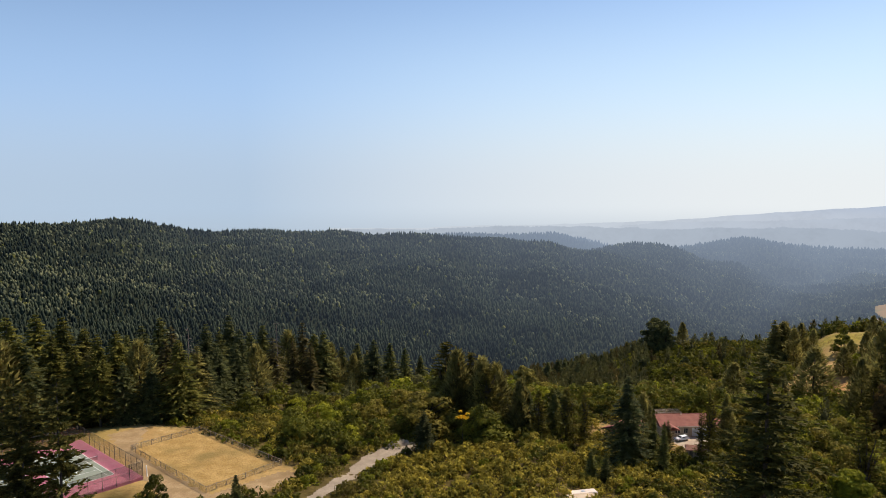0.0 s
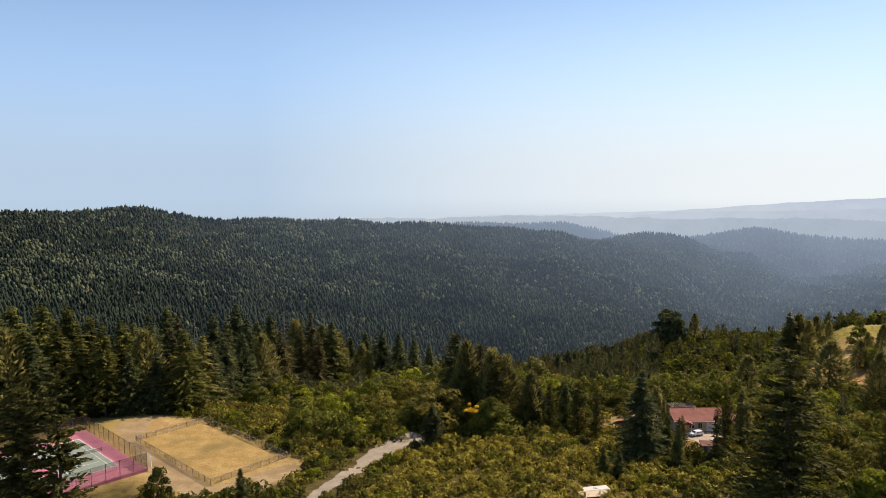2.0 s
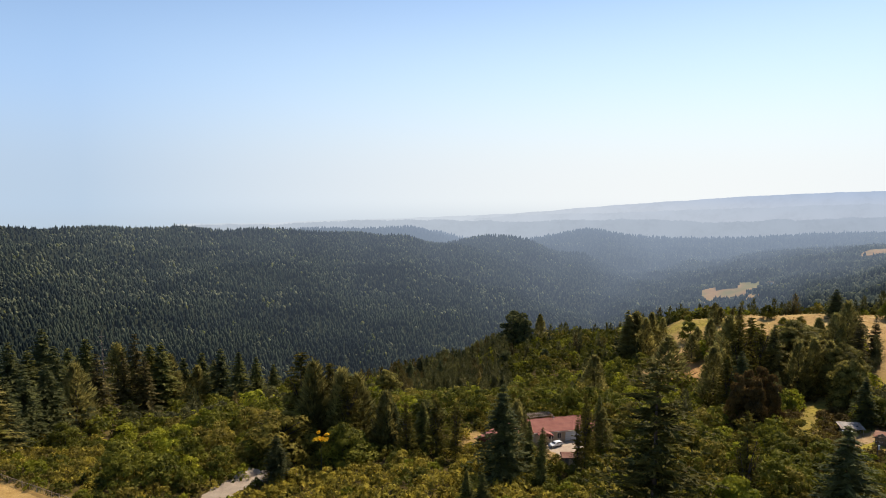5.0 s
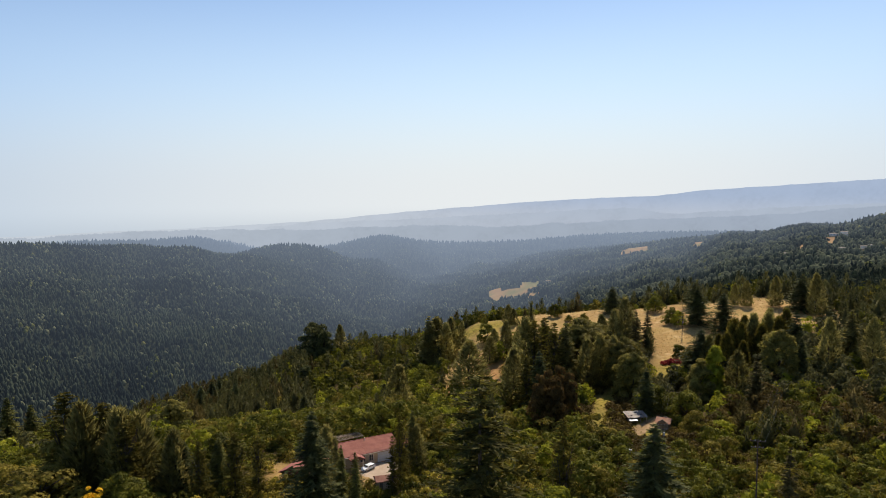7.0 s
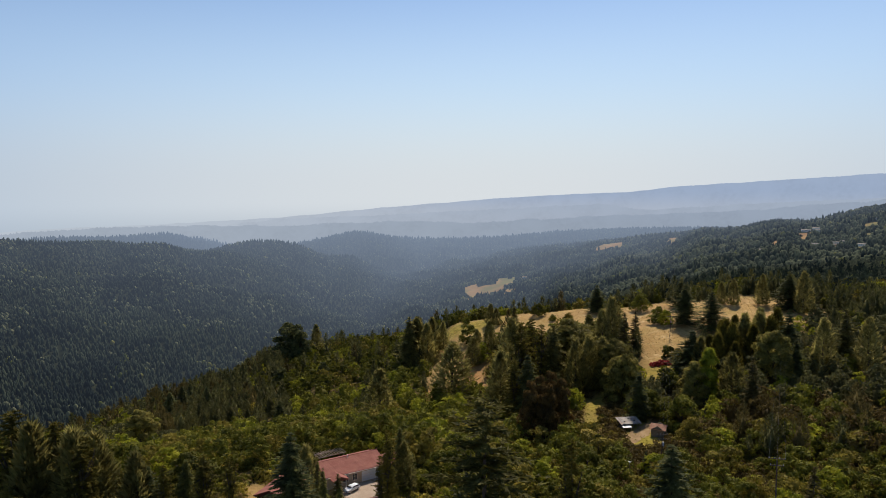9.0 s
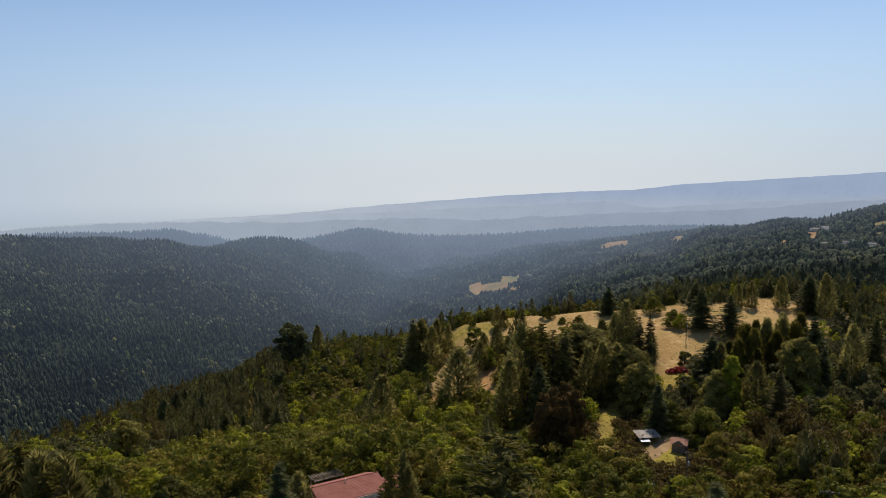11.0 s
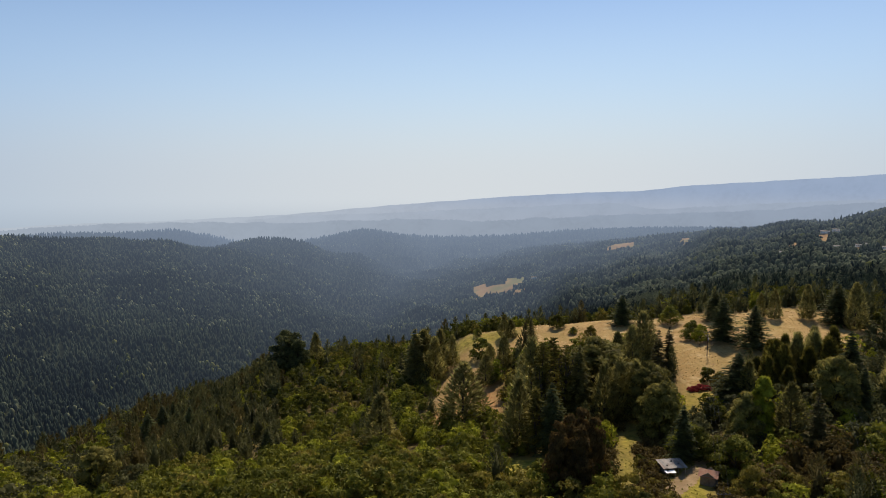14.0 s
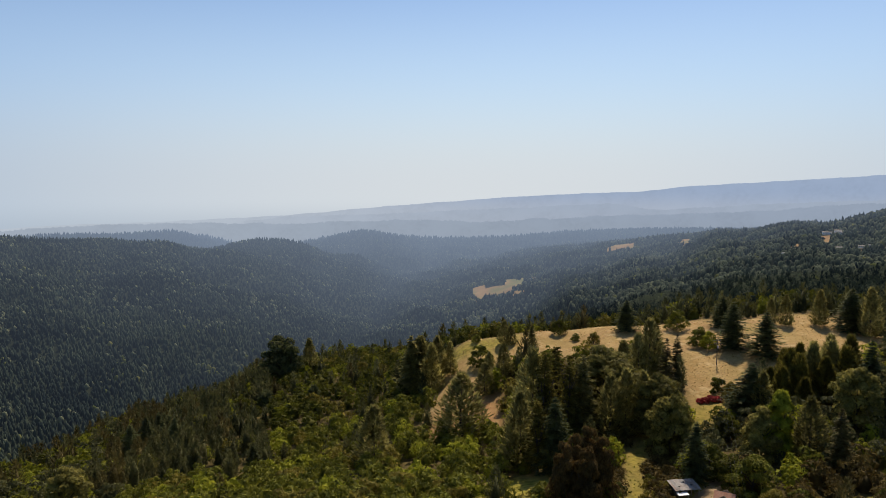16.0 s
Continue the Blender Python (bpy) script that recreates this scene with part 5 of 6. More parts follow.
def tennis_courts():
    bed = tagged(new("tennis_court"), "pink and grey-green hard tennis courts with white lines", "tennis court")
    part("apron", court_box(bmesh.new(), 0, 36.0, 0, 33, -0.6, 0.10), COURT_PINK, bed, "worn pink court surround")
    for first in (3.7, 18.4):
        part("playing_area", court_box(bmesh.new(), 6.4, 30.2, first, first + 10.97, 0.05, 0.108), COURT_GREEN, bed, "grey-green playing area")
        for u0, u1, v0, v1 in ((6.4, 30.2, 0, 0.1), (6.4, 30.2, 10.87, 10.97), (6.4, 30.2, 1.37, 1.45), (6.4, 30.2, 9.52, 9.6), (6.4, 6.52, 0, 10.97), (30.08, 30.2, 0, 10.97),
                               (11.9, 11.98, 1.37, 9.6), (24.6, 24.68, 1.37, 9.6), (11.9, 24.68, 5.44, 5.53)):
            part("court_line", court_box(bmesh.new(), u0, u1, first + v0, first + v1, 0.10, 0.113), LINE_WHITE, bed, "white painted line")
        net = tagged(new("tennis_net"), "dark tennis net with white band between steel posts", "tennis net", "tennis nets")
        for v in (first - 0.9, first + 11.87):
            x, y = court(18.3, v)
            part("net_post", rod(bmesh.new(), (x, y, 0.1), (x, y, 1.2), 0.05), STEEL, net)
        part("mesh", court_box(bmesh.new(), 18.29, 18.31, first - 0.85, first + 11.82, 0.16, 1.02), LINK, net)
        part("band", court_box(bmesh.new(), 18.27, 18.33, first - 0.85, first + 11.82, 1.02, 1.08), LINE_WHITE, net)


def fence(name, label, corners, height, step, post_r, post_mat, panel, rails, closed=True, z_of=land):
    """A fence: posts, rails and a panel of wire for each bay."""
    root = tagged(new(name), label, "fence")
    ends = corners + corners[:1] if closed else corners
    for (x0, y0), (x1, y1) in zip(ends, ends[1:]):
        n = max(1, round(math.hypot(x1 - x0, y1 - y0) / step))
        spots = [(x0 + (x1 - x0) * i / n, y0 + (y1 - y0) * i / n) for i in range(n + 1)]
        for i, (x, y) in enumerate(spots[:-1]):
            z = float(z_of(x, y))
            part("post", rod(bmesh.new(), (x, y, z - 0.4), (x, y, z + height + (0.05 if rails else 0.0)), post_r, post_r * 0.9, 7), post_mat, root)
            xn, yn = spots[i + 1]
            zn = float(z_of(xn, yn))
            for h in rails:
                part("rail", rod(bmesh.new(), (x, y, z + h), (xn, yn, zn + h), post_r * 0.6, None, 6), post_mat, root)
            bm = bmesh.new()
            d = Vector((yn - y, x - xn, 0)).normalized() * 0.006
            low, up = 0.06, height - 0.02
            a = [bm.verts.new(Vector(p) + o) for o in (d, -d) for p in ((x, y, z + low), (xn, yn, zn + low), (xn, yn, zn + up), (x, y, z + up))]
            bm.faces.new(a[:4])
            bm.faces.new(a[:3:-1])
            part("wire_panel", bm, panel, root, "chain-link wire")


def flat(x, y):
    return 0.1


tennis_courts()
fence("court_fence", "tall rusty chain-link fence round the tennis courts", [court(0, 0), court(36, 0), court(36, 33), court(0, 33)], 3.7, 3.0, 0.06, STEEL, LINK, (1.85, 3.65), True, flat)
fence("paddock_fence", "low pale post and wire fence round the paddock", PADDOCK, 1.5, 2.6, 0.07, POST_WOOD, PALE_LINK, (1.35,))
plank = tagged(new("plank"), "white board leaning against the court fence", "board")
bx, by = court(-0.35, -0.8)
part("board", rod(bmesh.new(), (bx, by, 0.0), (bx - 0.3, by + 0.3, 2.6), 0.13, None, 4), WHITE, plank)


# ---- the house with the red roof ----
def gable(bm, x0, x1, y0, y1, eave, ridge, over=0.6, thick=0.16, hip=0.0):
    """A pitched roof with its ridge along x; hip pulls the ridge ends in."""
    ym = (y0 + y1) / 2
    for lift in (0,):
        lo = [(x0 - over, y0 - over), (x1 + over, y0 - over), (x1 + over, y1 + over), (x0 - over, y1 + over)]
        pts = [(*p, eave) for p in lo] + [(x0 - over + hip, ym, ridge), (x1 + over - hip, ym, ridge)]
        up = [bm.verts.new((x, y, z + thick)) for x, y, z in pts]
        dn = [bm.verts.new(p) for p in pts]
        for f in ((0, 1, 5, 4), (2, 3, 4, 5), (1, 2, 5), (3, 0, 4)):
            bm.faces.new([up[i] for i in f])
            bm.faces.new([dn[i] for i in reversed(f)])
        for i in range(4):
            j = (i + 1) % 4
            bm.faces.new([dn[i], dn[j], up[j], up[i]])
    bmesh.ops.recalc_face_normals(bm, faces=bm.faces)
    return bm


def walls(bm, x0, x1, y0, y1, z0, z1, peak=0.0):
    """Four walls with thickness, and gable triangles up to peak."""
    t = 0.2
    box(bm, x0, x1, y0, y0 + t, z0, z1)
    box(bm, x0, x1, y1 - t, y1, z0, z1)
    box(bm, x0, x0 + t, y0 + t, y1 - t, z0, z1)
    box(bm, x1 - t, x1, y0 + t, y1 - t, z0, z1)
    if peak:
        ym = (y0 + y1) / 2
        for xa, xb in ((x0, x0 + t), (x1 - t, x1)):
            a = [bm.verts.new(p) for p in ((xa, y0, z1), (xa, y1, z1), (xa, ym, peak), (xb, y0, z1), (xb, y1, z1), (xb, ym, peak))]
            for f in ((0, 1, 2), (5, 4, 3), (0, 2, 5, 3), (2, 1, 4, 5), (1, 0, 3, 4)):
                bm.faces.new([a[i] for i in f])
    return bm


def window(parent, x0, x1, z0, z1, y, label="dark window with cream frame"):
    """A window in a wall that faces -y."""
    w = part("window", box(bmesh.new(), x0, x1, y - 0.02, y + 0.02, z0, z1), GLASS, parent, label)
    for a, b, c, d in ((x0 - 0.08, x0, z0 - 0.08, z1 + 0.08), (x1, x1 + 0.08, z0 - 0.08, z1 + 0.08), (x0, x1, z1, z1 + 0.08), (x0, x1, z0 - 0.08, z0), ((x0 + x1) / 2 - 0.03, (x0 + x1) / 2 + 0.03, z0, z1)):
        part("frame", box(bmesh.new(), a, b, y - 0.06, y + 0.02, c, d), TRIM, w)


def shingle_rows(parent, x0, x1, y0, y1, z0, z1, n, mat):
    """Courses of shingles on a roof slope from the eave (y0, z0) to the ridge (y1, z1)."""
    for i in range(n):
        ya, yb = y0 + (y1 - y0) * i / n, y0 + (y1 - y0) * (i + 1.08) / n
        za, zb = z0 + (z1 - z0) * i / n, z0 + (z1 - z0) * (i + 1.08) / n
        bm = bmesh.new()
        a = [bm.verts.new(p) for p in ((x0, ya, za + 0.03), (x1, ya, za + 0.03), (x1, yb, zb + 0.012), (x0, yb, zb + 0.012), (x0, ya, za), (x1, ya, za), (x1, yb, zb), (x0, yb, zb))]
        for f in ((0, 1, 2, 3), (4, 5, 1, 0), (5, 6, 2, 1), (7, 4, 0, 3), (6, 7, 3, 2), (7, 6, 5, 4)):
            bm.faces.new([a[k] for k in f])
        part("shingle_course", bm, mat, parent)


def house():
    root = tagged(new("house"), "single-storey beige house with a red shingle roof", "house")
    part("wall", walls(bmesh.new(), 0, 13.6, 0, 8.8, -0.5, 2.95, 4.6), STUCCO, root)
    r = part("roof", gable(bmesh.new(), 0, 13.6, 0, 8.8, 2.8, 4.6), ROOF_RED, root, "red shingle roof")
    shingle_rows(r, -0.58, 14.18, -0.58, 4.4, 2.98, 4.77, 14, ROOF_RED)
    part("ridge_cap", rod(bmesh.new(), (-0.6, 4.4, 4.8), (14.2, 4.4, 4.8), 0.09, None, 6), ROOF_RED, r)
    part("vent_pipe", rod(bmesh.new(), (6.6, 3.9, 4.4), (6.6, 3.9, 5.2), 0.14), TRIM, r, "pale roof vent")
    part("gutter", rod(bmesh.new(), (-0.6, -0.66, 2.82), (14.2, -0.66, 2.82), 0.07, None, 6), TRIM, root)
    for x0, x1 in ((3.7, 4.9), (6.0, 7.0)):
        window(root, x0, x1, 0.9, 2.2, -0.01)
    g = part("garage_door", box(bmesh.new(), 8.2, 12.6, -0.05, 0.02, 0.05, 2.3), WHITE, root, "white garage door")
    for z in (0.6, 1.15, 1.7):
        part("panel_groove", box(bmesh.new(), 8.25, 12.55, -0.065, -0.045, z - 0.025, z + 0.025), TRIM, g)
    d = part("front_door", box(bmesh.new(), 1.6, 2.6, -0.05, 0.02, 0.05, 2.1), GREY_BOARD, root, "dark wooden front door")
    part("handle", rod(bmesh.new(), (2.45, -0.05, 1.0), (2.45, -0.13, 1.0), 0.04), CHROME, d)
    # small porch gable in front of the door
    porch = part("porch_roof", gable(bmesh.new(), -1.6, 1.6, -1.5, 1.5, 0, 0.75, 0.3), ROOF_RED, root, "small red porch gable")
    porch.matrix_local = pose(2.1, -0.9, 2.6, 0, 0, 90)
    for x in (0.8, 3.4):
        part("porch_post", box(bmesh.new(), x - 0.09, x + 0.09, -2.4, -2.22, -0.3, 2.65), TRIM, root)
    # lower wing that runs off at an angle
    turn = pose(-12.6, -0.6, 0, 0, 0, 40)
    part("wing_wall", walls(bmesh.new(), 0, 12.5, -3.2, 3.2, -1.2, 1.9, 3.3), STUCCO, root).matrix_local = turn
    w = part("wing_roof", gable(bmesh.new(), 0, 12.5, -3.2, 3.2, 1.85, 3.35, 0.6), ROOF_RED, root, "red shingle roof of the wing")
    w.matrix_local = turn
    shingle_rows(w, -0.58, 13.08, -3.78, 0.0, 2.03, 3.52, 9, ROOF_RED)
    for x in (1.6, 5.2, 8.4):
        part("wing_window", box(bmesh.new(), x, x + 1.4, -3.24, -3.18, 0.0, 1.2), GLASS, root, "dark window").matrix_local = turn
    part("gable_window", box(bmesh.new(), -0.04, 0.02, -0.6, 0.6, 0.4, 1.6), GLASS, root, "dark window").matrix_local = turn
    # wing behind the pines
    part("end_wall", walls(bmesh.new(), 14.4, 19, -1.5, 6, -0.5, 2.3, 3.8), STUCCO, root)
    e = part("end_roof", gable(bmesh.new(), 14.4, 19, -1.5, 6, 2.25, 3.8, 0.5), ROOF_RED, root)
    shingle_rows(e, 13.92, 19.48, -1.98, 2.25, 2.43, 3.97, 9, ROOF_RED)
    window(root, 15.6, 17.6, 0.8, 2.0, -1.51)
    root.matrix_world = pose(58.0, 181.0, -0.15, 0, 0, 2)
    return root


def pergola():
    root = tagged(new("pergola"), "weathered wooden pergola frame with pale rafters behind the house", "pergola")
    for x in (0, 7.5):
        for y in (0, 3.5):
            part("post", box(bmesh.new(), x - 0.08, x + 0.08, y - 0.08, y + 0.08, -0.3, 2.7), POST_WOOD, root)
    for y in (0, 3.5):
        part("beam", box(bmesh.new(), -0.5, 8.0, y - 0.06, y + 0.06, 2.7, 2.9), POST_WOOD, root)
    for i in range(12):
        x = -0.3 + i * 0.74
        part("rafter", box(bmesh.new(), x - 0.05, x + 0.05, -0.8, 4.6, 2.9, 3.05), POST_WOOD, root)
    root.matrix_world = pose(60.6, 192.0, float(land(62, 193)) + 0.1, 0, 0, 4) @ Matrix.Diagonal((0.8, 0.7, 0.98, 1))


def car():
    root = tagged(new("car"), "white car parked on the driveway", "car")
    prof = [(-2.25, 0.45), (-2.3, 0.85), (-2.05, 1.0), (-1.75, 1.45), (0.35, 1.5), (1.15, 1.02), (2.1, 0.9), (2.3, 0.6), (2.25, 0.42)]
    bm = bmesh.new()
    rings = []
    for y, inset in ((-0.9, 0.0), (-0.78, 0.0), (0.78, 0.0), (0.9, 0.0)):
        k = 0.93 if abs(y) > 0.8 else 1.0
        rings.append([bm.verts.new((x * (0.985 if k < 1 else 1), y * (0.86 if z > 1.2 else 1.0), 0.4 + (z - 0.4) * k)) for x, z in prof])
    for a, b in zip(rings, rings[1:]):
        for i in range(len(prof)):
            j = (i + 1) % len(prof)
            bm.faces.new((a[i], a[j], b[j], b[i]))
    bm.faces.new(rings[0][::-1])
    bm.faces.new(rings[-1])
    bmesh.ops.recalc_face_normals(bm, faces=bm.faces)
    part("body", bm, CAR_WHITE, root)
    part("rear_window", box(bmesh.new(), -2.0, -1.72, -0.66, 0.66, 1.05, 1.38), GLASS, root, "dark rear window")
    part("windscreen", box(bmesh.new(), 0.5, 0.95, -0.68, 0.68, 1.1, 1.4), GLASS, root, "dark windscreen")
    for y in (-0.86, 0.82):
        for x0, x1 in ((-1.6, -0.7), (-0.6, 0.35)):
            part("side_window", box(bmesh.new(), x0, x1, y, y + 0.04, 1.05, 1.4), GLASS, root)
    for y in (-0.7, 0.7):
        part("tail_light", box(bmesh.new(), -2.33, -2.24, y - 0.14, y + 0.14, 0.78, 0.95, 0.02), RED_LENS, root)
        part("headlight", box(bmesh.new(), 2.2, 2.32, y - 0.16, y + 0.16, 0.65, 0.8, 0.02), GLASS, root)
    part("number_plate", box(bmesh.new(), -2.33, -2.3, -0.2, 0.2, 0.6, 0.7), TRIM, root)
    for x in (-1.4, 1.45):
        for y in (-0.86, 0.86):
            w = part("wheel", rod(bmesh.new(), (x, y - 0.1, 0.33), (x, y + 0.1, 0.33), 0.33, None, 16), RUBBER, root, "black tyre")
            part("rim", rod(bmesh.new(), (x, y - 0.12, 0.33), (x, y + 0.12, 0.33), 0.2, None, 12), CHROME, w)
    root.matrix_world = pose(62.3, 177.9, float(land(62.3, 177.9)) + 0.08, 0, 0, 200) @ Matrix.Scale(0.84, 4)


def camper():
    root = tagged(new("camper_trailer"), "white camper trailer parked in the brush", "trailer")
    part("body", box(bmesh.new(), -3.0, 3.0, -1.2, 1.2, 0.6, 2.9, 0.15), TRIM, root)
    part("roof_rim", box(bmesh.new(), -2.7, 2.7, -1.0, 1.0, 2.88, 2.98, 0.03), TRIM, root)
    part("roof_hatch", box(bmesh.new(), -0.4, 0.4, -0.4, 0.4, 2.95, 3.1, 0.03), CERAMIC, root, "grey roof hatch")
    part("side_window", box(bmesh.new(), -1.6, -0.4, -1.23, -1.19, 1.6, 2.2), GLASS, root)
    part("side_window", box(bmesh.new(), 0.6, 1.6, -1.23, -1.19, 1.6, 2.2), GLASS, root)
    for x in (-0.6, 0.6):
        for y in (-1.1, 1.1):
            part("wheel", rod(bmesh.new(), (x, y - 0.1, 0.35), (x, y + 0.1, 0.35), 0.35, None, 14), RUBBER, root)
    awning = part("awning", box(bmesh.new(), -4.2, 1.6, -4.4, -1.25, 3.0, 3.12, 0.03), STUCCO, root, "beige flat awning")
    for x in (-4.0, 1.4):
        part("awning_post", box(bmesh.new(), x - 0.06, x + 0.06, -4.3, -4.18, -0.2, 3.0), POST_WOOD, awning)
    part("tow_bar", rod(bmesh.new(), (3.0, 0, 0.55), (4.2, 0, 0.5), 0.06), STEEL, root)
    root.matrix_world = pose(28.2, 136.6, float(land(28.2, 136.6)) - 0.1, 0, 0, 12) @ Matrix.Diagonal((0.95, 0.85, 0.62, 1))


def garden_shed():
    root = tagged(new("garden_shed"), "small beige garden shed with a brown roof", "shed")
    part("wall", walls(bmesh.new(), 0, 5.0, 0, 3.6, -0.4, 2.1, 2.9), STUCCO, root)
    r = part("roof", gable(bmesh.new(), 0, 5.0, 0, 3.6, 2.05, 3.0, 0.4), ROOF_BROWN, root)
    shingle_rows(r, -0.38, 5.38, -0.38, 1.8, 2.23, 3.16, 7, ROOF_BROWN)
    part("door", box(bmesh.new(), 0.6, 1.5, -0.03, 0.02, 0, 1.95), GREY_BOARD, root)
    window(root, 2.6, 3.6, 0.9, 1.7, -0.01)
    root.matrix_world = pose(59.8, 166.6, float(land(62, 168)) + 0.1, 0, 0, -14) @ Matrix.Diagonal((0.85, 0.85, 0.8, 1))


def shack():
    """A low shack: boards on three sides, an open dark front towards the lane, a patched tin roof and a white lean-to."""
    root = tagged(new("shack"), "low weathered shack with a patched tin roof and an open front", "shack")
    for i in range(13):
        x = -4.0 + i * 0.32
        part("wall_board", box(bmesh.new(), x, x + 0.3, -2.8, -2.72, -0.4, 2.15 + 0.05 * (i % 3)), GREY_BOARD, root)
    part("back_wall", box(bmesh.new(), -4, 4.3, 2.72, 2.82, -0.4, 3.0), GREY_BOARD, root)
    part("side_wall", box(bmesh.new(), -4.0, -3.9, -2.7, 2.7, -0.4, 2.5), GREY_BOARD, root)
    for x, y in ((1.4, -2.75), (4.2, -2.75), (4.2, 0.0), (4.2, 2.6)):
        part("post", box(bmesh.new(), x - 0.08, x + 0.08, y - 0.08, y + 0.08, -0.4, 2.5 + (y + 2.7) * 0.09), POST_WOOD, root)
    for y, z in ((-2.75, 2.4), (2.6, 2.95)):
        part("beam", box(bmesh.new(), -4.2, 4.5, y - 0.07, y + 0.07, z - 0.15, z), POST_WOOD, root)
    rng = np.random.default_rng(31)
    for i in range(9):
        x = -4.6 + i * 1.05
        for y0, y1 in ((-3.4, 0.15), (0.0, 3.4)):
            mat = (TIN, PALE_TIN, PALE_TIN, TIN, PALE_TIN)[int(rng.integers(5))]
            s = part("roof_sheet", box(bmesh.new(), x, x + 1.08, y0 + rng.uniform(-0.12, 0.12), y1, 0, 0.05), mat, root, "weathered tin sheet")
            s.matrix_local = pose(0, 0, 2.72 + 0.03 * (i % 2) + (0.03 if y0 < -1 else 0), 7.5 + rng.uniform(-0.8, 0.8), rng.uniform(-0.6, 0.6), 0)
    for x, y in ((-2.2, -1.2), (0.6, 1.4), (2.5, -0.6)):
        part("roof_tyre", rod(bmesh.new(), (x, y, 2.8 + y * 0.13), (x, y, 2.98 + y * 0.13), 0.32, None, 12), RUBBER, root, "old tyre that holds the roof down")
    l = part("lean_to_roof", box(bmesh.new(), -4.4, -0.5, -2.0, 0.0, 0, 0.05), WHITE, root, "white tin lean-to roof")
    l.matrix_local = pose(0, -3.3, 1.75, 7, 0, 0)
    for x in (-4.2, -0.7):
        part("post", box(bmesh.new(), x - 0.06, x + 0.06, -5.2, -5.08, -0.4, 1.6), POST_WOOD, root)
    root.matrix_world = pose(177.2, 210.4, -16.6, 0, 0, -22) @ Matrix.Diagonal((0.78, 0.78, 0.85, 1))


def little_shed():
    root = tagged(new("tin_shed"), "small old shed with a rusty and white tin roof", "shed")
    part("wall", walls(bmesh.new(), -2.2, 2.2, -2.0, 2.0, -0.4, 2.4, 3.7), GREY_BOARD, root)
    for side, mat, name in ((1, RUST_TIN, "rusty tin roof slope"), (-1, PALE_TIN, "pale tin roof slope")):
        for i in range(4):
            y0 = -2.6 + i * 1.3
            s = part("roof_sheet", box(bmesh.new(), 0.0, 2.75, y0, y0 + 1.32, 0, 0.05), mat, root, name)
            s.matrix_local = pose(0, 0, 3.8, 0, 0, 180 if side > 0 else 0) @ pose(0, 0, 0, 0, 31, 0) @ pose(0, 0 if side < 0 else 0.0, 0.01 * (i % 2))
    part("door", box(bmesh.new(), -0.5, 0.5, -2.04, -1.99, 0, 1.9), POST_WOOD, root)
    root.matrix_world = pose(180.0, 199.5, float(land(180, 199.5)) + 0.05, 0, 0, 30) @ pose(0, 0, 0)


def power_pole(x, y, h, turn, can=True):
    root = tagged(new("power_pole"), "dark wooden power pole with crossarms", "power pole", "power poles")
    part("pole", rod(bmesh.new(), (0, 0, -1), (0, 0, h), 0.17, 0.11, 10), POLE_WOOD, root)
    for z, w in ((h - 0.4, 1.5), (h - 1.7, 1.2)):
        c = part("crossarm", box(bmesh.new(), -w, w, -0.06, 0.06, z - 0.07, z + 0.07), POLE_WOOD, root)
        for i in (-0.9, -0.3, 0.3, 0.9):
            part("insulator", rod(bmesh.new(), (w * i, 0, z + 0.07), (w * i, 0, z + 0.28), 0.06, 0.04, 7), CERAMIC, c)
    if can:
        part("transformer", rod(bmesh.new(), (0.32, 0, h - 3.6), (0.32, 0, h - 2.5), 0.25, None, 12), CERAMIC, root, "grey transformer can")
    root.matrix_world = pose(x, y, float(land(x, y)), 0, 0, turn)
    return (x, y, float(land(x, y)) + h - 0.15, turn)


def cable(a, b, off, sag=2.0):
    cu = bpy.data.curves.new("power_line", "CURVE")
    cu.dimensions, cu.bevel_depth, cu.bevel_resolution = "3D", 0.014, 1
    sp = cu.splines.new("POLY")
    n = 18
    sp.points.add(n)
    pa = Vector(a[:3]) + Vector((math.cos(radians(a[3])), math.sin(radians(a[3])), 0)) * off
    pb = Vector(b[:3]) + Vector((math.cos(radians(b[3])), math.sin(radians(b[3])), 0)) * off
    for i in range(n + 1):
        u = i / n
        p = pa.lerp(pb, u)
        sp.points[i].co = (p.x, p.y, p.z - sag * 4 * u * (1 - u), 1)
    cu.materials.append(WIRE)
    return tagged(new("power_line", cu), "thin dark overhead power line between poles", "cable", "power lines")


house()
pergola()
car()
camper()
garden_shed()
shack()
little_shed()
first = power_pole(121, 119, 19.8, -45, False)
second = power_pole(151.5, 172.8, 8.5, -30)
third = power_pole(269.7, 274.3, 10.5, -30)


for off in (-1.2, 0.0, 1.2):
    cable(second, third, off, 3.0)
last = power_pole(270, 216.5, 8.5, -45, False)
for off in (-1.4, 0.0, 1.4):
    cable(first, last, off, 4.0)


# ---- shrubs that stand out ----
def bush(name, label, x, y, h, wide, mat, seed, lobes=12, leaves=60, size=0.5, low=0.1):
    root = tagged(new(name), label, "shrub")
    v, f = leafy_crown(seed, h, wide, lobes, leaves, size, low)
    part("crown", mesh_from("crown", v, f, [mat]), None, root)
    part("stem", trunk_mesh(h * 0.8, 0.08, BARK, seed), None, root)
    root.location = (x, y, float(land(x, y)) - 0.1)


for k, (x, y, h, w) in enumerate(((238.2, 254.8, 1.9, 2.2), (240, 253.2, 2.4, 2.5), (241.6, 251.4, 2.0, 2.3))):
    bush("red_shrub", "low dark red flowering shrub in the grass", x, y, h, w, RED_LEAF, 400 + k)
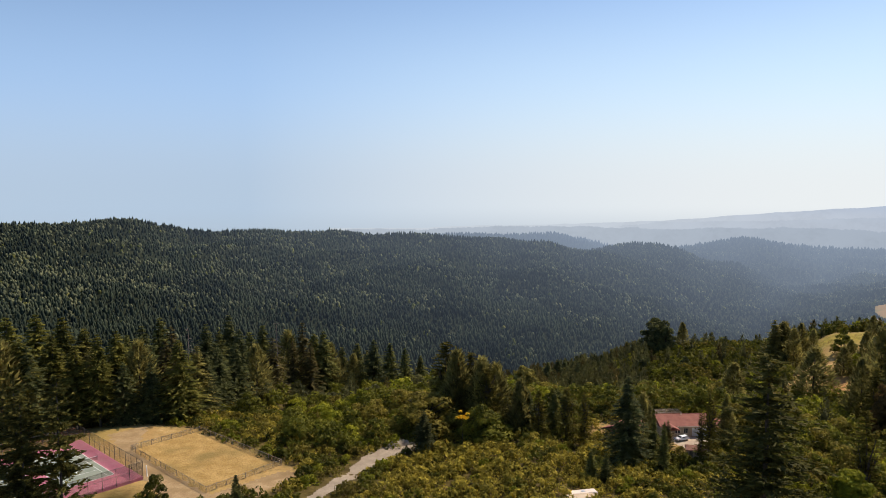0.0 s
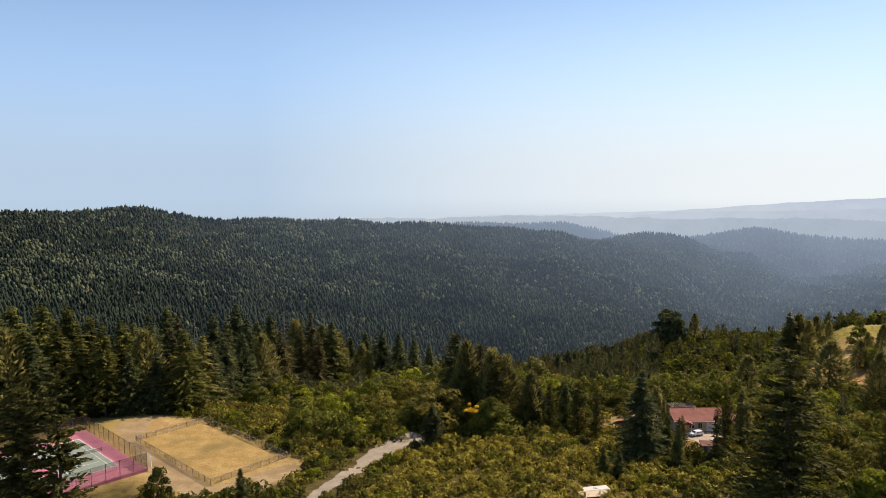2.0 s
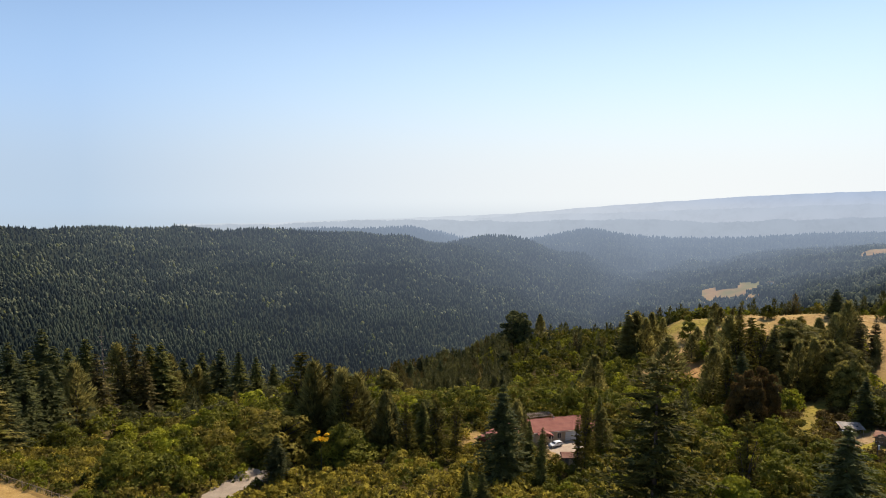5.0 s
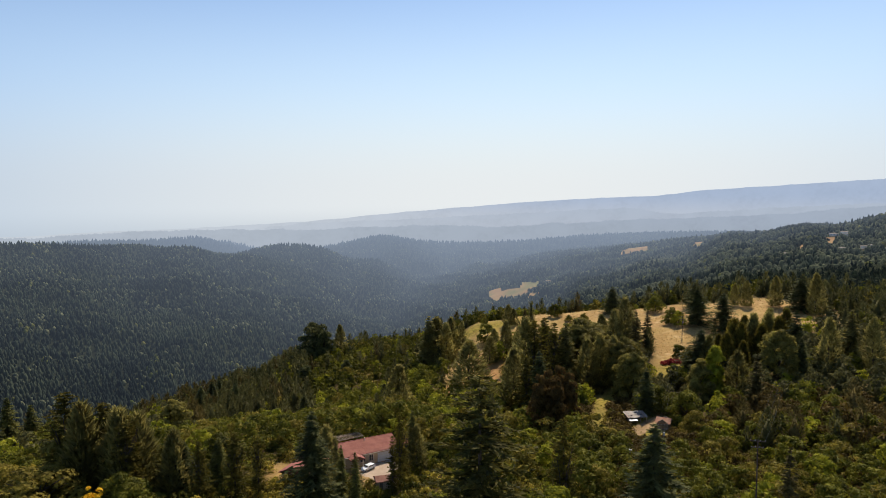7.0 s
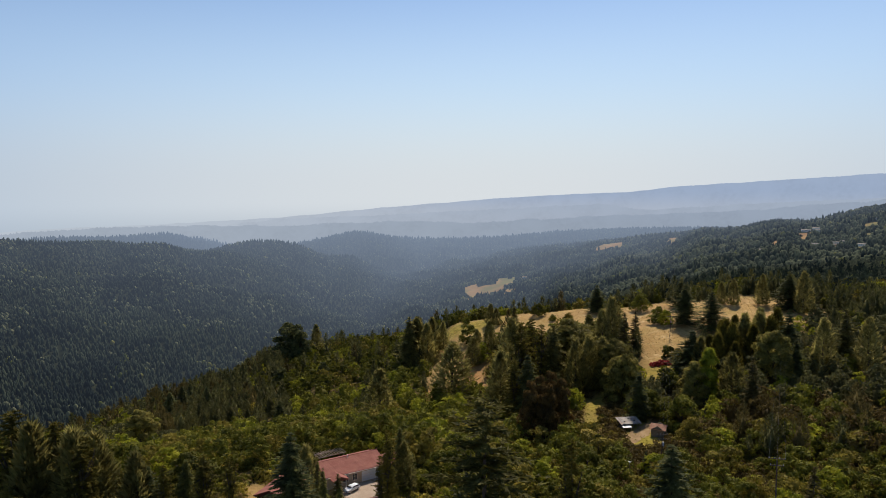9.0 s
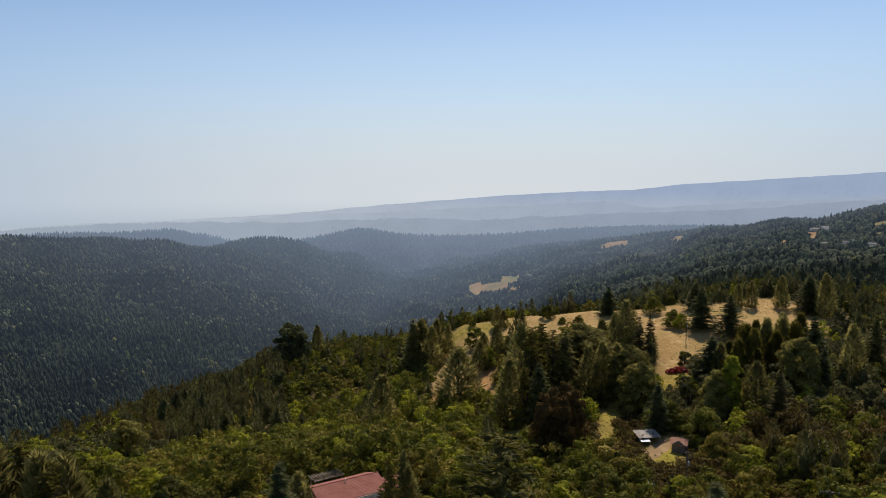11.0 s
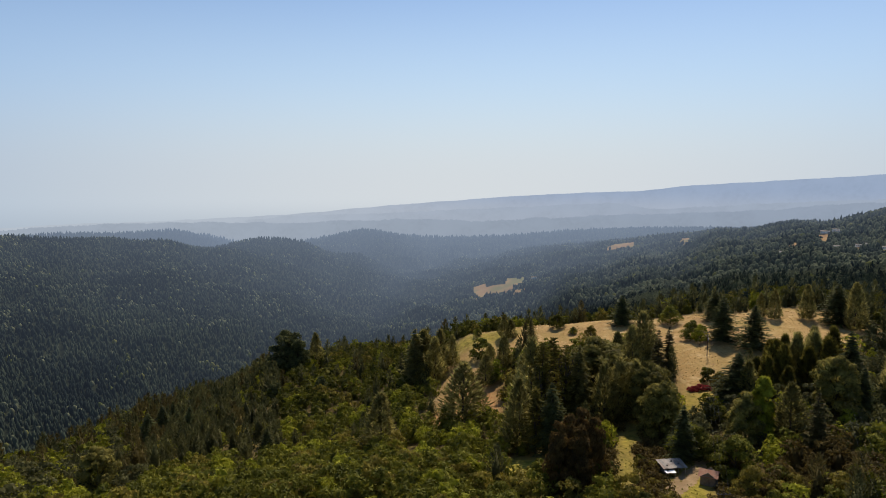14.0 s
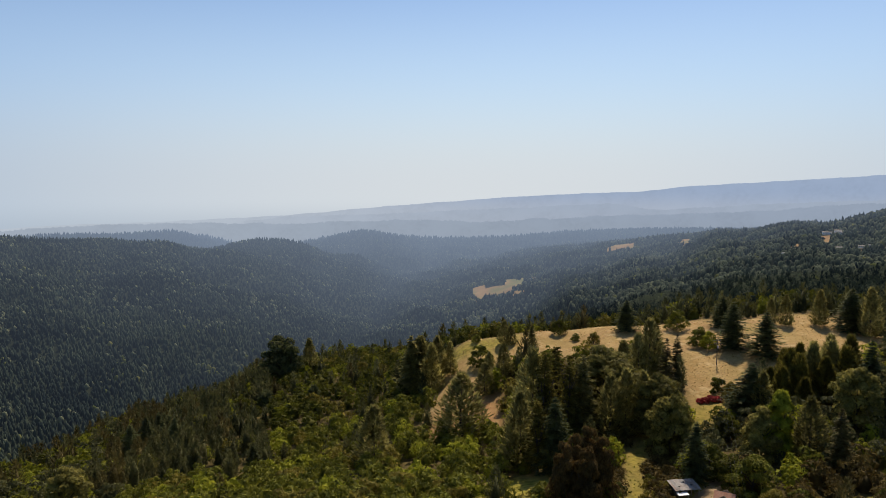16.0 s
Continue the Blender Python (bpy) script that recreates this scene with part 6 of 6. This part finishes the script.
bush("green_shrub", "dark green rounded shrub beside the red one", 248, 256, 6.4, 3.6, OAK, 421, 16, 90, 0.6)
bush("olive_shrub", "pale olive shrub in the grass by the red one", 249.5, 251, 4.4, 3.2, OLIVE, 422, 14, 80, 0.6)
bush("yellow_shrub", "bright yellow flowering broom beside the trees", 4.9, 177, 9.4, 1.9, YELLOW_BLOOM, 413, 9, 45, 0.32, 0.86)
bush("yellow_shrub", "bright yellow flowering broom among the brush", 23, 211, 3.6, 1.6, YELLOW_BLOOM, 414, 8, 40, 0.3, 0.5)


# ---- houses far off on the slope ----
def far_house(x, y, w, d, h, turn, mat, roof, label):
    root = tagged(new("far_house"), label, "house", "houses on the slope")
    z = float(land(x, y))
    part("wall", walls(bmesh.new(), -w / 2, w / 2, -d / 2, d / 2, -3, h, h + d * 0.22), mat, root)
    part("roof", gable(bmesh.new(), -w / 2, w / 2, -d / 2, d / 2, h - 0.05, h + d * 0.24, 0.8), roof, root)
    for i in range(int(w // 5)):
        part("window", box(bmesh.new(), -w / 2 + 2 + i * 5, -w / 2 + 4 + i * 5, -d / 2 - 0.05, -d / 2 + 0.02, 1.0, 2.6), GLASS, root)
    part("door", box(bmesh.new(), w / 2 - 1.8, w / 2 - 0.8, -d / 2 - 0.05, -d / 2 + 0.02, 0, 2.1), TRIM, root)
    root.matrix_world = pose(x, y, z + 3.0, 0, 0, turn) @ Matrix.Diagonal((0.6, 0.6, 0.62, 1))


for x, y, w, d, h, turn in ((1527, 990, 30, 12, 5, -55), (1534, 970, 24, 12, 7, -58), (1520, 958, 16, 10, 6, -58), (1076, 786, 15, 9, 4, -50), (1265, 808, 18, 9, 4, -55), (1291, 784, 16, 9, 4, -58), (1298, 776, 10, 9, 5, -58),
                            (1236, 707, 20, 9, 4, -60), (1580, 866, 14, 9, 5, -60), (1411, 1888, 26, 12, 8, -36)):
    far_house(x, y, w, d, h, turn, WHITE, TIN, "white house among trees on the far slope")


# ---- small things in the brush ----
def box_on_post(x, y):
    root = tagged(new("hutch"), "small wooden hutch with a white tin lid in the brush", "hutch")
    part("body", box(bmesh.new(), -0.7, 0.7, -0.6, 0.6, 0.9, 2.2, 0.04), GREY_BOARD, root)
    part("lid", box(bmesh.new(), -0.95, 0.95, -0.85, 0.85, 2.2, 2.32, 0.03), WHITE, root, "white tin lid")
    for a in (-0.6, 0.6):
        for b in (-0.5, 0.5):
            part("leg", box(bmesh.new(), a - 0.06, a + 0.06, b - 0.06, b + 0.06, -0.3, 0.9), POST_WOOD, root)
    root.matrix_world = pose(x, y, float(land(x, y)) + 0.6, 0, 0, -30)


box_on_post(136.8, 171.3)


# ---- far ridges and the haze over the sea ----
def ridge(name, label, far, low, marks, mat, jag=4.0, seed=1):
    """A far ridge: skyline heights over a fan of bearings, at one distance, falling forwards and back."""
    bs = np.arange(marks[0][0], marks[-1][0] + 0.01, 0.05)
    top = np.interp(bs, [m[0] for m in marks], [m[1] for m in marks])
    tips = np.random.default_rng(seed).normal(0, 1, bs.size)
    top = top + jag * (1.2 * ripple(bs * 60, bs * 7, 190, seed) + 0.45 * ripple(bs * 60, bs * 31, 71, seed + 4) + 0.25 * ripple(bs * 60, bs * 23, 17, seed + 1) + 0.5 * tips)
    a = np.radians(bs)
    rows = []
    for dr, f in ((-420, 0.0), (-200, 0.55), (-60, 0.9), (0, 1.0), (60, 0.8)):
        z = low + (top - low) * f
        rows.append(np.stack([(far + dr) * np.sin(a), (far + dr) * np.cos(a), z], -1))
    v = np.stack(rows, 1)
    n, k = v.shape[:2]
    i, j = np.meshgrid(np.arange(n - 1), np.arange(k - 1), indexing="ij")
    q = np.stack([i * k + j, (i + 1) * k + j, (i + 1) * k + j + 1, i * k + j + 1], -1).reshape(-1, 4)
    return tagged(new(name, mesh_from(name, v.reshape(-1, 3), q, [mat], None, True)), label, "backdrop", kind="structure")


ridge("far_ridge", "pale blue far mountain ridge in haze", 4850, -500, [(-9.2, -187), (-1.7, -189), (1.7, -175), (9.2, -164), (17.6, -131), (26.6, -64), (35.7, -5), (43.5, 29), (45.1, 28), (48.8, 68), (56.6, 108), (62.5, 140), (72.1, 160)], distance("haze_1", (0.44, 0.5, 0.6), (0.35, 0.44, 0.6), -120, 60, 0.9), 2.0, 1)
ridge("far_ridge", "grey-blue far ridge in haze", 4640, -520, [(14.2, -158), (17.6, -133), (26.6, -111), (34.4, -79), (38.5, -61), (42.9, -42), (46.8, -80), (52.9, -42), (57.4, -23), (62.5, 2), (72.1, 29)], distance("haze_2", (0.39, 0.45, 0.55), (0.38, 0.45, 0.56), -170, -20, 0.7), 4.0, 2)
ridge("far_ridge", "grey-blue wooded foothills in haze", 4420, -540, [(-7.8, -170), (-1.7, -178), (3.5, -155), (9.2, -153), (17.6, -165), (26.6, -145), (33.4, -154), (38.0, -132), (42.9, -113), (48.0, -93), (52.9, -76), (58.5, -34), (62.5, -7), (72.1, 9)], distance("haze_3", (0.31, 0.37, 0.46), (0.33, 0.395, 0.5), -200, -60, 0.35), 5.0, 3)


# glowing wall added before the sky to carry the painted haze
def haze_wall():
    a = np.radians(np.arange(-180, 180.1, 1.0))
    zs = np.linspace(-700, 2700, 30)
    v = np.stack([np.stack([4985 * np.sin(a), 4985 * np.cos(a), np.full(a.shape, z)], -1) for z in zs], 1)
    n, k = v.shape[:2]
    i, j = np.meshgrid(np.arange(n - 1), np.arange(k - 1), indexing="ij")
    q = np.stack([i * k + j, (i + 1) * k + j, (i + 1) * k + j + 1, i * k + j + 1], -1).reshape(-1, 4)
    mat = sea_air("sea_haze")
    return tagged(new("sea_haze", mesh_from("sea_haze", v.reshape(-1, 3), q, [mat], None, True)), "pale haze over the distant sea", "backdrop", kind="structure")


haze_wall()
